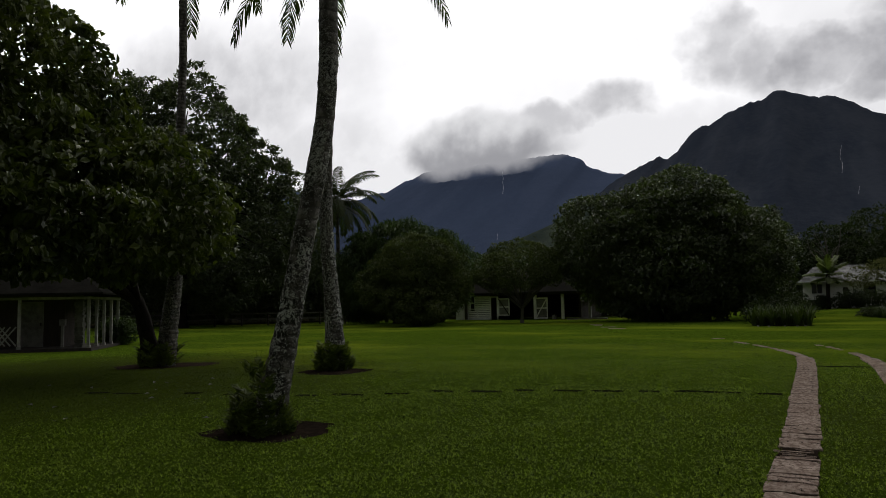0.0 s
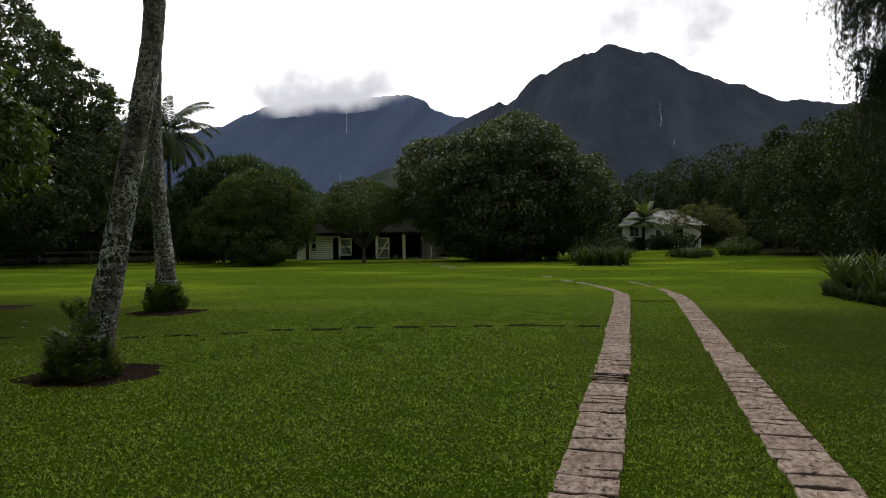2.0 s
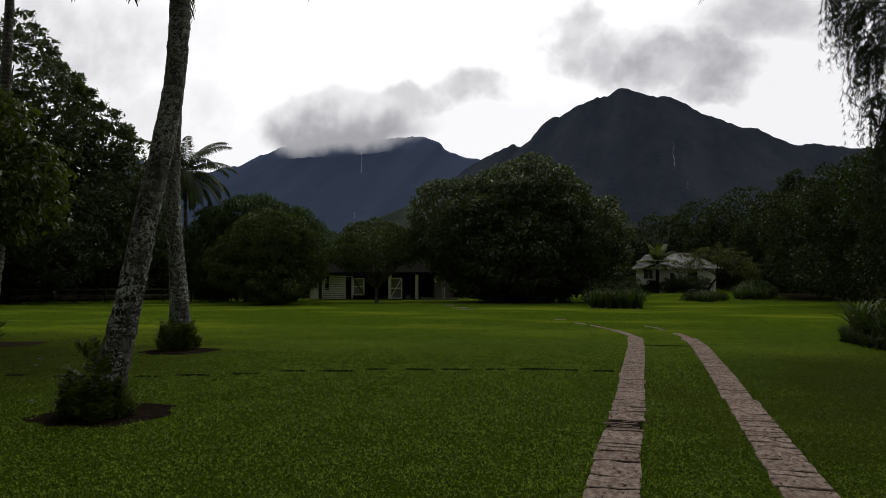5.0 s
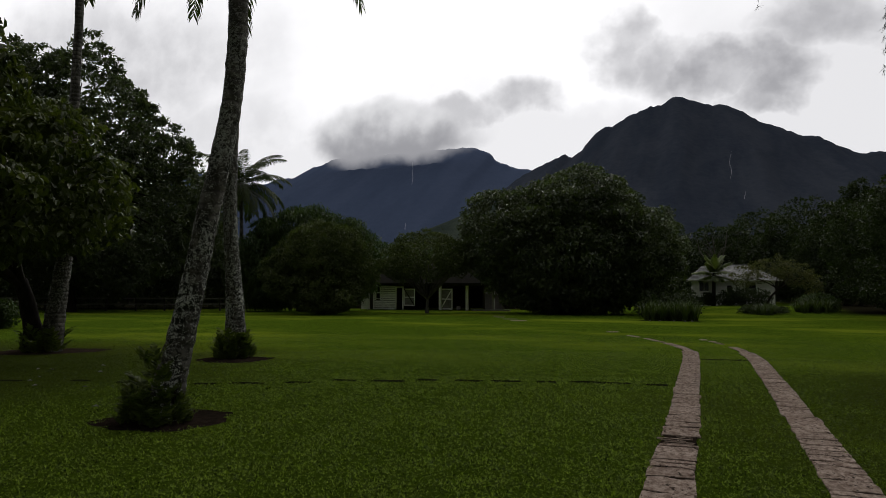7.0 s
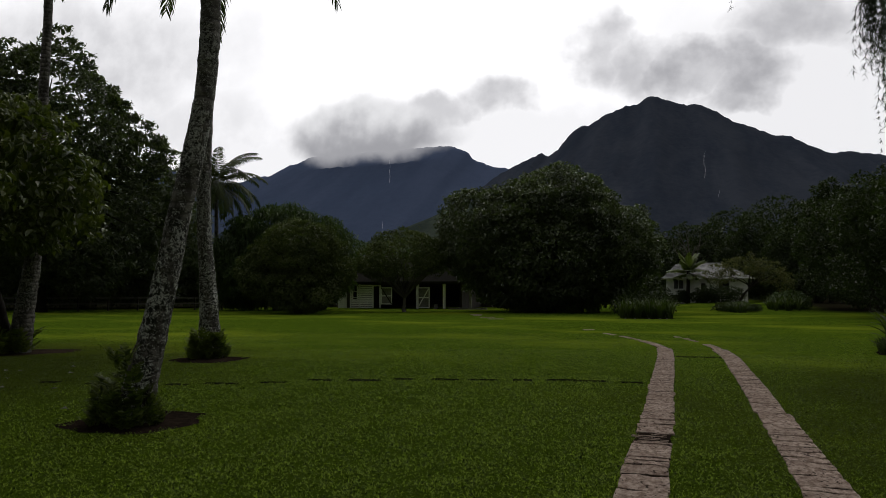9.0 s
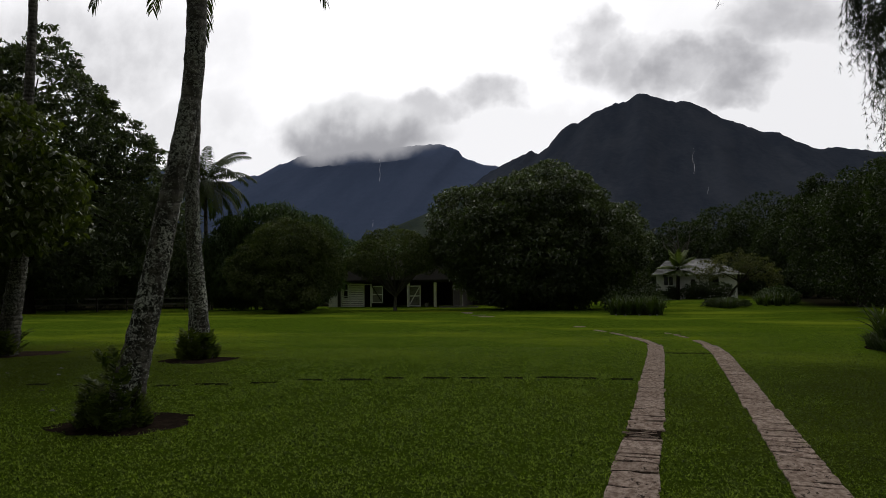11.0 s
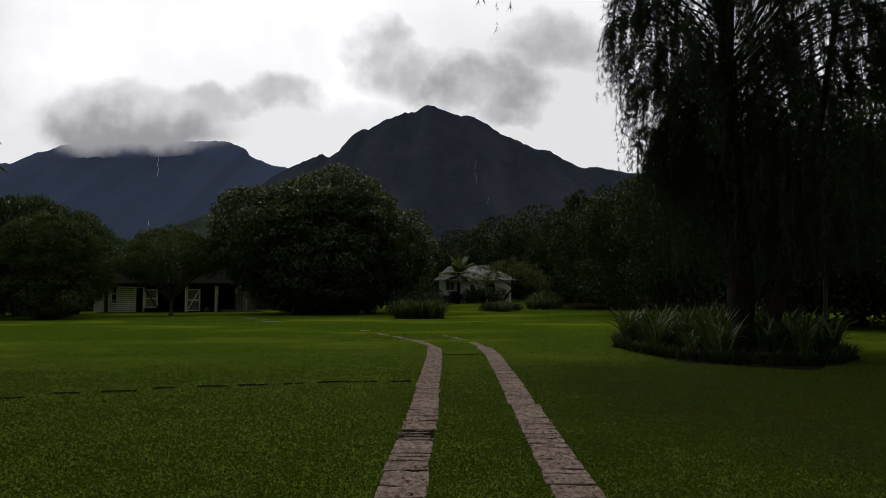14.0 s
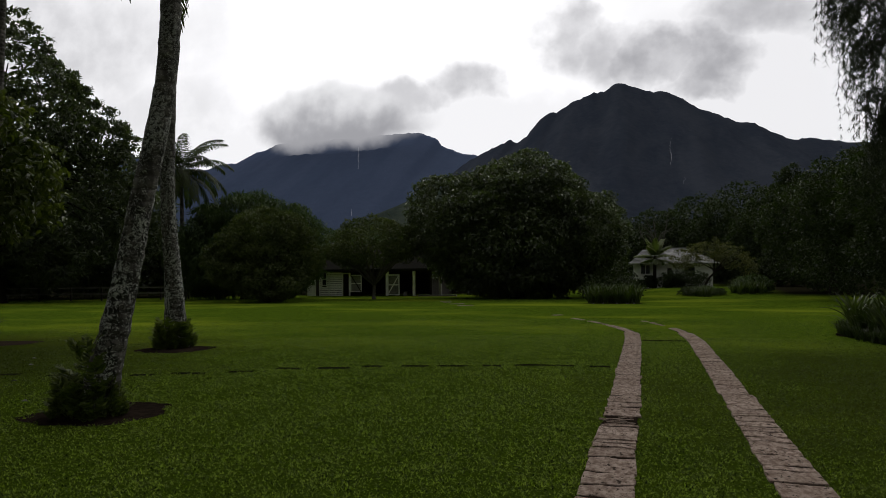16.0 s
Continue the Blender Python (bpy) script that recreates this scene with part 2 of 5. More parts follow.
def slab_material():
    """Rough pinkish-grey slabs, stained brown, pitted and chipped."""
    m = bpy.data.materials.new("pinkish_slab_stone")
    m.use_nodes = True
    n = Nodes(m.node_tree)
    pos = n.add("ShaderNodeNewGeometry").outputs["Position"]
    info = n.add("ShaderNodeObjectInfo").outputs["Random"]
    grain = n.noise(pos, 90.0, 5.0, 0.7).outputs[0]
    mott = n.noise(n.vmath("MULTIPLY", pos, (1.3, 0.7, 1.0)), 16.0, 5.0, 0.65).outputs[0]
    stain = n.noise(n.vmath("MULTIPLY", pos, (1.2, 0.8, 1.0)), 6.0, 5.0, 0.7, 0.5).outputs[0]
    col = n.mix(n.smooth(mott, 0.35, 0.64), (0.26, 0.19, 0.15), (0.61, 0.49, 0.405))
    col = n.mix(n.math("MULTIPLY", info, 0.4), col, (0.27, 0.20, 0.155))
    band = n.noise(n.vmath("MULTIPLY", pos, (0.35, 2.2, 1.0)), 22.0, 5.0, 0.7, 0.4).outputs[0]      # layers of the stone, across the track
    col = n.mix(n.smooth(band, 0.55, 0.66, 0.0, 0.45), col, (0.16, 0.105, 0.075))
    col = n.mix(n.smooth(stain, 0.56, 0.66, 0.0, 0.55), col, (0.15, 0.095, 0.068))
    pits = n.smooth(n.noise(n.vmath("MULTIPLY", pos, (1.2, 0.8, 1.0)), 17.0, 4.0, 0.7).outputs[0], 0.60, 0.63)
    crack = n.smooth(n.noise(n.vmath("MULTIPLY", pos, (1.0, 1.0, 1.0)), 12.0, 5.0, 0.75, 1.2).outputs[0], 0.63, 0.66)
    dark = n.math("MAXIMUM", pits, crack)
    col = n.mix(n.math("MULTIPLY", dark, 0.85), col, (0.022, 0.017, 0.013))
    h = n.math("SUBTRACT", n.math("MULTIPLY", grain, 0.4), dark)
    bp = n.add("ShaderNodeBump", {"Height": h, "Strength": 0.9, "Distance": 0.012})
    p = n.add("ShaderNodeBsdfDiffuse", {"Color": col, "Roughness": 1.0, "Normal": bp.outputs[0]})
    n.add("ShaderNodeOutputMaterial", {0: p.outputs[0]})
    return m


def pane_material():
    m = bpy.data.materials.new("window_glass")
    m.use_nodes = True
    n = Nodes(m.node_tree)
    g = n.add("ShaderNodeBsdfPrincipled", {"Base Color": (0.02, 0.022, 0.024, 1), "Roughness": 0.08, "Specular IOR Level": 0.25, "Transmission Weight": 0.3})
    n.add("ShaderNodeOutputMaterial", {0: g.outputs[0]})
    return m


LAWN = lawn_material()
BLADE = foliage("grass_blades", (0.004, 0.011, 0.001), (0.268, 0.357, 0.042), rough=0.5, through_light=0.3, spec=0.03, few=1.5, litter_shade=0.8, single=0.45, spot=25.0, edge=0.08)
SOIL = surface("damp_soil", (0.010, 0.008, 0.006), (0.034, 0.024, 0.018), 9, 0.95, 0.8, 70, spec=0.0)
MULCH = surface("dark_mulch", (0.006, 0.005, 0.004), (0.024, 0.018, 0.013), 12, 0.95, 0.9, 90, spec=0.0)
STONE = slab_material()
DARKSTONE = surface("sunken_stone", (0.008, 0.008, 0.005), (0.022, 0.024, 0.012), 9, 0.95, 0.6, 60, spec=0.0)
PALM_BARK = bark_palm("lichened_palm_bark", 42.0)
PALM_BARK_THIN = bark_palm("ringed_palm_bark", 55.0, 0.3)
BARK = surface("dark_bark", (0.008, 0.007, 0.006), (0.036, 0.029, 0.024), 8, 0.9, 0.8, 40, 1.0, stretch=(1, 1, 0.3), spec=0.05)
PALEBARK = surface("pale_bark", (0.04, 0.036, 0.03), (0.13, 0.12, 0.10), 8, 0.9, 0.6, 40, 1.0, stretch=(1, 1, 0.3), spec=0.05)
LEAF_BIG = foliage("large_leaves", (0.018, 0.032, 0.006), (0.125, 0.150, 0.030), 0.40, 0.30, 0.5, glow=(1.1, 1.22, 0.5), few=1.3)
LEAF_DARK = foliage("dark_leaves", (0.010, 0.016, 0.006), (0.037, 0.049, 0.016), 0.5, 0.32, 0.18)
LEAF_GLOSS = foliage("glossy_leaves", (0.018, 0.027, 0.011), (0.090, 0.110, 0.042), 0.38, 0.28, 0.5)
LEAF_GREEN = foliage("green_leaves", (0.018, 0.034, 0.009), (0.062, 0.092, 0.024), 0.5, 0.25, 0.2)
LEAF_OLIVE = foliage("olive_leaves", (0.028, 0.038, 0.014), (0.092, 0.106, 0.038), 0.55, 0.25, 0.12)
# yellow-green palm, brightened to put the light on its fronds into the colour
PALM_PALE = foliage("pale_palm_leaflets", (0.05, 0.068, 0.024), (0.16, 0.185, 0.07), 0.5, 0.3, 0.2)
LEAF_LIGHT = foliage("light_leaves", (0.036, 0.040, 0.016), (0.135, 0.130, 0.060), 0.55, 0.3, 0.12)
LEAF_STRAP = foliage("strap_leaves", (0.015, 0.026, 0.008), (0.080, 0.105, 0.028), 0.45, 0.2, 0.2)
FERN = foliage("fern_leaves", (0.020, 0.032, 0.007), (0.150, 0.178, 0.036), 0.55, 0.30, 0.12, few=1.3)
FROND = foliage("palm_leaflets", (0.014, 0.020, 0.006), (0.060, 0.078, 0.020), 0.5, 0.25, 0.12)
NEEDLE = foliage("drooping_needles", (0.014, 0.018, 0.010), (0.042, 0.052, 0.024), 0.7, 0.10, 0.12)
# lighter copy of dark leaves for left-hand trees, their light put into colour
LEAF_GREY_LIT = foliage("lit_grey_green_leaves", (0.025, 0.035, 0.019), (0.092, 0.108, 0.052), 0.45, 0.3, 0.35)
WOODS = foliage("far_tree_leaves", (0.014, 0.022, 0.010), (0.042, 0.055, 0.022), 0.6, 0.15, 0.2)
# the two mountains' haze is mixed into their colours as blue
HILL_FAR = slope_material("hazed_blue_mountainside", (0.050, 0.068, 0.113), (0.063, 0.082, 0.133), 0.0045)
HILL_NEAR = slope_material("hazed_green_mountainside", (0.025, 0.031, 0.044), (0.041, 0.047, 0.060), 0.007)
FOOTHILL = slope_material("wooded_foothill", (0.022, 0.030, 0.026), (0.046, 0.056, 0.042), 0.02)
WATERFALL = surface("falling_water", (0.26, 0.28, 0.33), (0.45, 0.47, 0.52), 0.2, 0.6, 0.0)
WHITE = surface("white_paint", (0.56, 0.55, 0.53), (0.84, 0.83, 0.80), 3.0, 0.6, 0.15, 30, 0.6)
ROOF_TIN = surface("mottled_tin_roof", (0.035, 0.036, 0.030), (0.38, 0.38, 0.37), 2.6, 0.7, 0.2, 20, 0.5, spec=0.1)
ROOF_DARK = surface("dark_shingle_roof", (0.008, 0.008, 0.007), (0.020, 0.019, 0.016), 4.0, 0.95, 0.6, 30, 0.8, spec=0.0)
TIMBER = surface("old_dark_timber", (0.015, 0.012, 0.010), (0.06, 0.045, 0.035), 5.0, 0.85, 0.4, 40, stretch=(1, 1, 0.2))
GREYWOOD = surface("grey_weathered_wood", (0.09, 0.085, 0.078), (0.24, 0.23, 0.21), 5.0, 0.85, 0.4, 40)
WALLSTONE = surface("mossy_wall_stone", (0.035, 0.034, 0.028), (0.13, 0.125, 0.105), 5.0, 0.9, 0.6, 40)
# white veranda paint, darkened to stand for the shade under the tree
SHADED_WHITE = surface("shaded_white_paint", (0.16, 0.155, 0.145), (0.36, 0.35, 0.33), 4.0, 0.8, 0.2, 30, spec=0.05)
GLASS = pane_material()


def cloud_material():
    """Grey cloud lying on the ridge: thick at its foot, thinning upwards, torn at its edges, glowing with the sky behind it."""
    m = bpy.data.materials.new("ridge_cloud")
    m.use_nodes = True
    n = Nodes(m.node_tree)
    tc = n.add("ShaderNodeTexCoord").outputs["Object"]
    wob = n.noise(tc, 0.006, 4.0, 0.5)
    q = n.vmath("ADD", tc, n.vmath("MULTIPLY", n.vmath("SUBTRACT", wob.outputs["Color"], (0.5, 0.5, 0.5)), (150, 0, 100)))
    d = None
    for (cx, cz), (rx, rz) in (((0, -25), (330, 78)), ((-150, 0), (190, 110)), ((90, -10), (230, 100)), ((-30, 30), (190, 105))):
        e = n.add("ShaderNodeVectorMath", {0: n.vmath("MULTIPLY", n.vmath("SUBTRACT", q, (cx, 0, cz)), (1 / rx, 0, 1 / rz))}, operation="LENGTH").outputs[1]
        d = e if d is None else n.math("MINIMUM", d, e)
    thick = n.smooth(d, 1.18, 0.62)
    puff = n.noise(tc, 0.010, 4.0, 0.5).outputs[0]
    sep = n.add("ShaderNodeSeparateXYZ", {0: q})
    light = n.smooth(n.math("ADD", sep.outputs[2], n.math("MULTIPLY", puff, 190.0)), 20.0, 215.0)
    col = n.mix(light, (0.36, 0.36, 0.385), (0.84, 0.84, 0.86))
    em = n.add("ShaderNodeEmission", {"Color": col, "Strength": 1.0})
    cl = n.add("ShaderNodeBsdfTransparent")
    mx = n.add("ShaderNodeMixShader", {0: thick, 1: cl.outputs[0], 2: em.outputs[0]})
    n.add("ShaderNodeOutputMaterial", {0: mx.outputs[0]})
    return m


RIDGE_CLOUD = cloud_material()

# ---------------------------------------------------------------- building helpers
RNG = np.random.default_rng(7)


def mesh_of(name, V, F, mat, smooth=False):
    """A mesh from vertex and face arrays; F is one array or a list of arrays of equal-sided faces."""
    V = np.asarray(V, float).reshape(-1, 3)
    Fs = [np.asarray(f, int) for f in (F if isinstance(F, list) else [F])]
    me = bpy.data.meshes.new(name)
    me.vertices.add(len(V))
    me.vertices.foreach_set("co", V.astype(np.float32).ravel())
    idx = np.concatenate([f.ravel() for f in Fs])
    size = np.concatenate([np.full(len(f), f.shape[1]) for f in Fs])
    start = np.concatenate([[0], np.cumsum(size)[:-1]])
    me.loops.add(len(idx))
    me.loops.foreach_set("vertex_index", idx.astype(np.int32))
    me.polygons.add(len(size))
    me.polygons.foreach_set("loop_start", start.astype(np.int32))
    me.polygons.foreach_set("use_smooth", np.full(len(size), bool(smooth)))
    me.update(calc_edges=True)
    me.materials.append(mat)
    return me


def part(name, me, parent=None, label="", m=None):
    ob = new(name, me)
    if parent is not None:
        ob.parent = parent
    if m is not None:
        ob.matrix_basis = m
    if label:
        ob["label"] = label
    return ob


def thing(name, label, category, m, group="", kind=""):
    """An empty at a thing's base, to hold its parts."""
    ob = new(name)
    ob.empty_display_size = 0.2
    ob.matrix_basis = m
    return tagged(ob, label, category, group, kind)


def merge(pieces):
    """Joins (V, F) pairs of quads or triangles into one V, [F...]."""
    Vs, by, n = [], {}, 0
    for V, F in pieces:
        V, F = np.asarray(V, float), np.asarray(F, int)
        Vs.append(V)
        by.setdefault(F.shape[1], []).append(F + n)
        n += len(V)
    return np.concatenate(Vs), [np.concatenate(v) for v in by.values()]


def box(x0, x1, y0, y1, z0, z1):
    V = np.array([(x, y, z) for z in (z0, z1) for x, y in ((x0, y0), (x1, y0), (x1, y1), (x0, y1))])
    F = np.array([(3, 2, 1, 0), (4, 5, 6, 7), (0, 1, 5, 4), (1, 2, 6, 5), (2, 3, 7, 6), (3, 0, 4, 7)])
    return V, F


def bar(a, b, w, h):
    """A straight beam from a to b, w wide and h deep."""
    a, b = np.array(a, float), np.array(b, float)
    d = (b - a) / np.linalg.norm(b - a)
    up = np.array((0, 0, 1.0)) if abs(d[2]) < 0.9 else np.array((0, 1.0, 0))
    s = np.cross(d, up)
    s /= np.linalg.norm(s)
    u = np.cross(s, d)
    V = np.array([p + s * i * w / 2 + u * j * h / 2 for p in (a, b) for i, j in ((-1, -1), (1, -1), (1, 1), (-1, 1))])
    return V, np.array([(3, 2, 1, 0), (4, 5, 6, 7), (0, 1, 5, 4), (1, 2, 6, 5), (2, 3, 7, 6), (3, 0, 4, 7)])


def tube(P, R, seg=10, rough=0.0, rng=RNG, cap=True):
    """A swept round through the points P with radii R, its skin uneven by rough."""
    P, R = np.asarray(P, float), np.asarray(R, float)
    T = np.gradient(P, axis=0)
    T /= np.linalg.norm(T, axis=1, keepdims=True) + 1e-9
    ref = np.where(np.abs(T[:, 2:3]) < 0.95, np.array([[0, 0, 1.0]]), np.array([[0, 1.0, 0]]))
    S = np.cross(T, ref)
    S /= np.linalg.norm(S, axis=1, keepdims=True) + 1e-9
    for i in range(1, len(S)):
        S[i] -= T[i] * (S[i] @ T[i])
        if S[i] @ S[i - 1] < 0:
            S[i] = -S[i]
        S[i] = S[i] * 0.3 + (S[i - 1] - T[i] * (S[i - 1] @ T[i])) * 0.7
        S[i] /= np.linalg.norm(S[i]) + 1e-9
    U = np.cross(T, S)
    a = np.linspace(0, 2 * np.pi, seg, endpoint=False)
    rr = R[:, None] * (1 + rough * rng.standard_normal((len(P), seg)))
    V = (P[:, None] + rr[..., None] * (np.cos(a)[None, :, None] * S[:, None] + np.sin(a)[None, :, None] * U[:, None])).reshape(-1, 3)
    i, j = np.meshgrid(np.arange(len(P) - 1), np.arange(seg), indexing="ij")
    j2 = (j + 1) % seg
    F = np.stack([i * seg + j, i * seg + j2, (i + 1) * seg + j2, (i + 1) * seg + j], -1).reshape(-1, 4)
    return V, F


def spline(P, n):
    """n points along a smooth curve through P."""
    P = np.asarray(P, float)
    Q = np.vstack([2 * P[0] - P[1], P, 2 * P[-1] - P[-2]])
    t = np.linspace(0, len(P) - 1 - 1e-6, n)
    i = t.astype(int)
    u = (t - i)[:, None]
    a, b, c, d = Q[i], Q[i + 1], Q[i + 2], Q[i + 3]
    return 0.5 * (2 * b + (c - a) * u + (2 * a - 5 * b + 4 * c - d) * u ** 2 + (3 * b - a - 3 * c + d) * u ** 3)


def unit(v):
    return v / (np.linalg.norm(v, axis=-1, keepdims=True) + 1e-9)


def leaves(C, axis, normal, length, width, fold=0.25):
    """One folded leaf of two triangles at each place C."""
    axis = unit(axis)
    side = unit(np.cross(axis, normal))
    up = np.cross(side, axis)
    L, W = np.reshape(length, (-1, 1)), np.reshape(width, (-1, 1))
    base, tip = C - axis * L * 0.5, C + axis * L * 0.5
    mid = C - axis * L * 0.08 + up * W * fold
    V = np.stack([base, mid + side * W * 0.5, tip, mid - side * W * 0.5], 1).reshape(-1, 3)
    k = np.arange(len(C))[:, None] * 4
    return V, np.concatenate([k + (0, 1, 2), k + (0, 2, 3)])


def broad_leaves(C, axis, normal, length, width, fold=0.2):
    """One rounded, folded leaf of four triangles at each place C."""
    axis = unit(axis)
    side = unit(np.cross(axis, normal))
    up = np.cross(side, axis)
    L, W = np.reshape(length, (-1, 1)), np.reshape(width, (-1, 1))
    a, b = C - axis * L * 0.22 + up * W * fold, C + axis * L * 0.14 + up * W * fold
    V = np.stack([C - axis * L * 0.5, a + side * W * 0.48, b + side * W * 0.42, C + axis * L * 0.5 - up * L * 0.1, b - side * W * 0.42, a - side * W * 0.48], 1).reshape(-1, 3)
    k = np.arange(len(C))[:, None] * 6
    return V, np.concatenate([k + (0, 1, 2), k + (0, 2, 3), k + (0, 3, 4), k + (0, 4, 5)])


def lumps(D, seed, f=2.3):
    """Smooth unevenness over directions D, about -1 to 1."""
    r = np.random.default_rng(seed)
    s = 0
    for i in range(7):
        w = r.normal(size=3) * f * (1 + 0.45 * i)
        s = s + np.sin(D @ w + r.uniform(0, 6.28)) / (1 + 0.35 * i)
    return s / 3.0


def polar(bearing, d, z=0.0):
    """Place at a bearing (degrees from +y towards +x) and distance from the middle."""
    return np.array((math.sin(radians(bearing)) * d, math.cos(radians(bearing)) * d, z))


def crown(balls, clumps, per, size, seed, aspect=0.5, droop=0.2, fill=0.22, floor=0.15, jag=0.22, broad=False, bough=0.0, flat=0.75, gaps=0.06):
    """Leaves on the upper skins of many small boughs that cover overlapping rounded masses, with larger shaded leaves inside."""
    r = np.random.default_rng(seed)
    Cs, Os, Rs, area = [], [], [], []
    for i, (c, q) in enumerate(balls):
        c, q = np.array(c, float), np.array(q, float)
        rb = bough or 0.11 * q.mean() + 0.28
        k = int(4 * np.pi * ((q[0] * q[1] + q[1] * q[2] + q[0] * q[2]) / 3) / (1.7 * rb * rb)) + 6
        j = np.arange(k) + 0.5
        z, a = 1 - 2 * j / k, j * 2.39996
        D = unit(np.stack([np.sqrt(1 - z * z) * np.cos(a), np.sqrt(1 - z * z) * np.sin(a), z], 1) + r.normal(size=(k, 3)) * 0.45 / math.sqrt(k) * 2)
        rad = (0.96 + r.normal(size=k) * 0.045) * (1 + jag * lumps(D, seed + i * 13)) - 0.55 * rb / q.mean()
        keep = r.random(k) > gaps
        C = c + D * q * rad[:, None]
        for e, (c2, q2) in enumerate(balls):       # none deep inside a neighbouring mass
            if e != i:
                keep &= (((C - np.array(c2)) / np.array(q2)) ** 2).sum(1) > 0.5
        keep &= C[:, 2] > floor + 0.2 * rb
        Cs.append(C[keep])
        Os.append(unit(D / q)[keep])
        Rs.append(rb * r.uniform(0.65, 1.3, keep.sum()))
    C, O, R = np.concatenate(Cs), np.concatenate(Os), np.concatenate(Rs)
    total = clumps * per
    n_in = int(total * fill * 0.5)
    n = total - n_in
    w = r.choice(len(C), n, p=R ** 2 / (R ** 2).sum())
    D = unit(r.normal(size=(n, 3)) * 0.85 + O[w] * 0.75 + np.array((0, 0, 0.4)))
    P = C[w] + D * (R[w] * r.uniform(0.62, 1.08, n))[:, None] * np.array((1.1, 1.1, flat)) + r.normal(size=(n, 3)) * size * 0.18
    N = D * 0.55 + np.array((0, 0, 0.75)) + r.normal(size=(n, 3)) * 0.38
    A = D * 0.55 + r.normal(size=(n, 3)) * 0.6 + np.array((0, 0, -droop))
    L = size * r.uniform(0.65, 1.3, n)
    bw = np.array([np.prod(q) for c, q in balls])
    wi = r.choice(len(balls), n_in, p=bw / bw.sum())
    BC, BQ = np.array([c for c, q in balls], float)[wi], np.array([q for c, q in balls], float)[wi]
    P = np.vstack([P, BC + unit(r.normal(size=(n_in, 3))) * BQ * r.uniform(0.3, 0.82, n_in)[:, None]])
    N = np.vstack([N, r.normal(size=(n_in, 3)) * 0.6 + np.array((0, 0, 0.5))])
    A = np.vstack([A, r.normal(size=(n_in, 3)) + np.array((0, 0, -droop))])
    L = np.concatenate([L, size * r.uniform(1.3, 2.2, n_in)])
    keep = P[:, 2] > floor * 0.6
    P, N, A, L = P[keep], N[keep], A[keep], L[keep]
    V, F = (broad_leaves if broad else leaves)(P, A, N, L, L * aspect)
    return V, F, C


def tree(name, label, base, trunk, balls, clumps, per, size, mat, seed, bark=None, limbs=6, aspect=0.5, category="tree", kind="", group="", **kw):
    """trunk: (height, radius, lean x, lean y); balls in world places."""
    bark = bark or BARK
    r = np.random.default_rng(seed + 99)
    base = np.array((base[0], base[1], base[2] if len(base) > 2 else 0.0), float)
    o = thing(name, label, category, Matrix.Translation(base), group, kind)
    local = [(np.array(c, float) - base, q) for c, q in balls]
    h, rad, lx, ly = trunk
    P = spline([(0, 0, -0.15), (lx * 0.12, ly * 0.12, h * 0.3), (lx * 0.5, ly * 0.5, h * 0.68), (lx, ly, h)], 12)
    R = rad * np.interp(np.linspace(0, 1, 12), [0, 0.12, 0.4, 1], [1.5, 1.05, 0.9, 0.72])
    part("trunk", mesh_of("trunk", *tube(P, R, 12, 0.05, r), bark, True), o)
    V, F, C = crown(local, clumps, per, size, seed, aspect, **kw)
    top = P[-1]
    far = C[r.choice(len(C), limbs, replace=False)]
    for e in far:
        e = top + (e - top) * r.uniform(0.75, 0.95)
        mid = (top + e) / 2 + r.normal(size=3) * 0.25 + np.array((0, 0, 0.06 * np.linalg.norm(e - top)))
        Q = spline([top - (P[-1] - P[-3]) * r.uniform(0, 0.7), mid, e], 9)
        part("limb", mesh_of("limb", *tube(Q, np.linspace(rad * 0.5, rad * 0.08, 9), 7, 0.05, r), bark, True), o)
    part("crown", mesh_of("crown", V, F, mat), o)
    return o


# ---------------------------------------------------------------- ground
def rise(x, y):
    """Height of the ground: flat lawn, a low bank before the cottage, a slope to the hills."""
    x, y = np.asarray(x, float), np.asarray(y, float)
    s = np.clip((y - 55) / 16, 0, 1) * np.clip((x + 3.5) / 6, 0, 1)
    z = 0.5 * s * s * (3 - 2 * s)
    f = np.clip((np.hypot(x, y) - 180) / 1500, 0, 1)
    return z + 40 * f * f * np.clip(y / 800, 0, 1)


def ground():
    r = np.concatenate([np.linspace(0, 30, 31)[1:], np.linspace(30, 100, 50)[1:], np.geomspace(100, 4600, 40)[1:]])
    a = np.linspace(0, 2 * np.pi, 180, endpoint=False)
    X, Y = r[:, None] * np.sin(a), r[:, None] * np.cos(a)
    V = np.vstack([[(0, 0, 0)], np.stack([X, Y, rise(X, Y)], -1).reshape(-1, 3)])
    n = len(a)
    i, j = np.meshgrid(np.arange(len(r) - 1), np.arange(n), indexing="ij")
    j2 = (j + 1) % n
    Q = 1 + np.stack([i * n + j, i * n + j2, (i + 1) * n + j2, (i + 1) * n + j], -1).reshape(-1, 4)[:, ::-1]
    T = np.array([(0, 1 + (k + 1) % n, 1 + k) for k in range(n)])
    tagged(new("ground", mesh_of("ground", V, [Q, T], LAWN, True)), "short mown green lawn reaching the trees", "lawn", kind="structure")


ground()


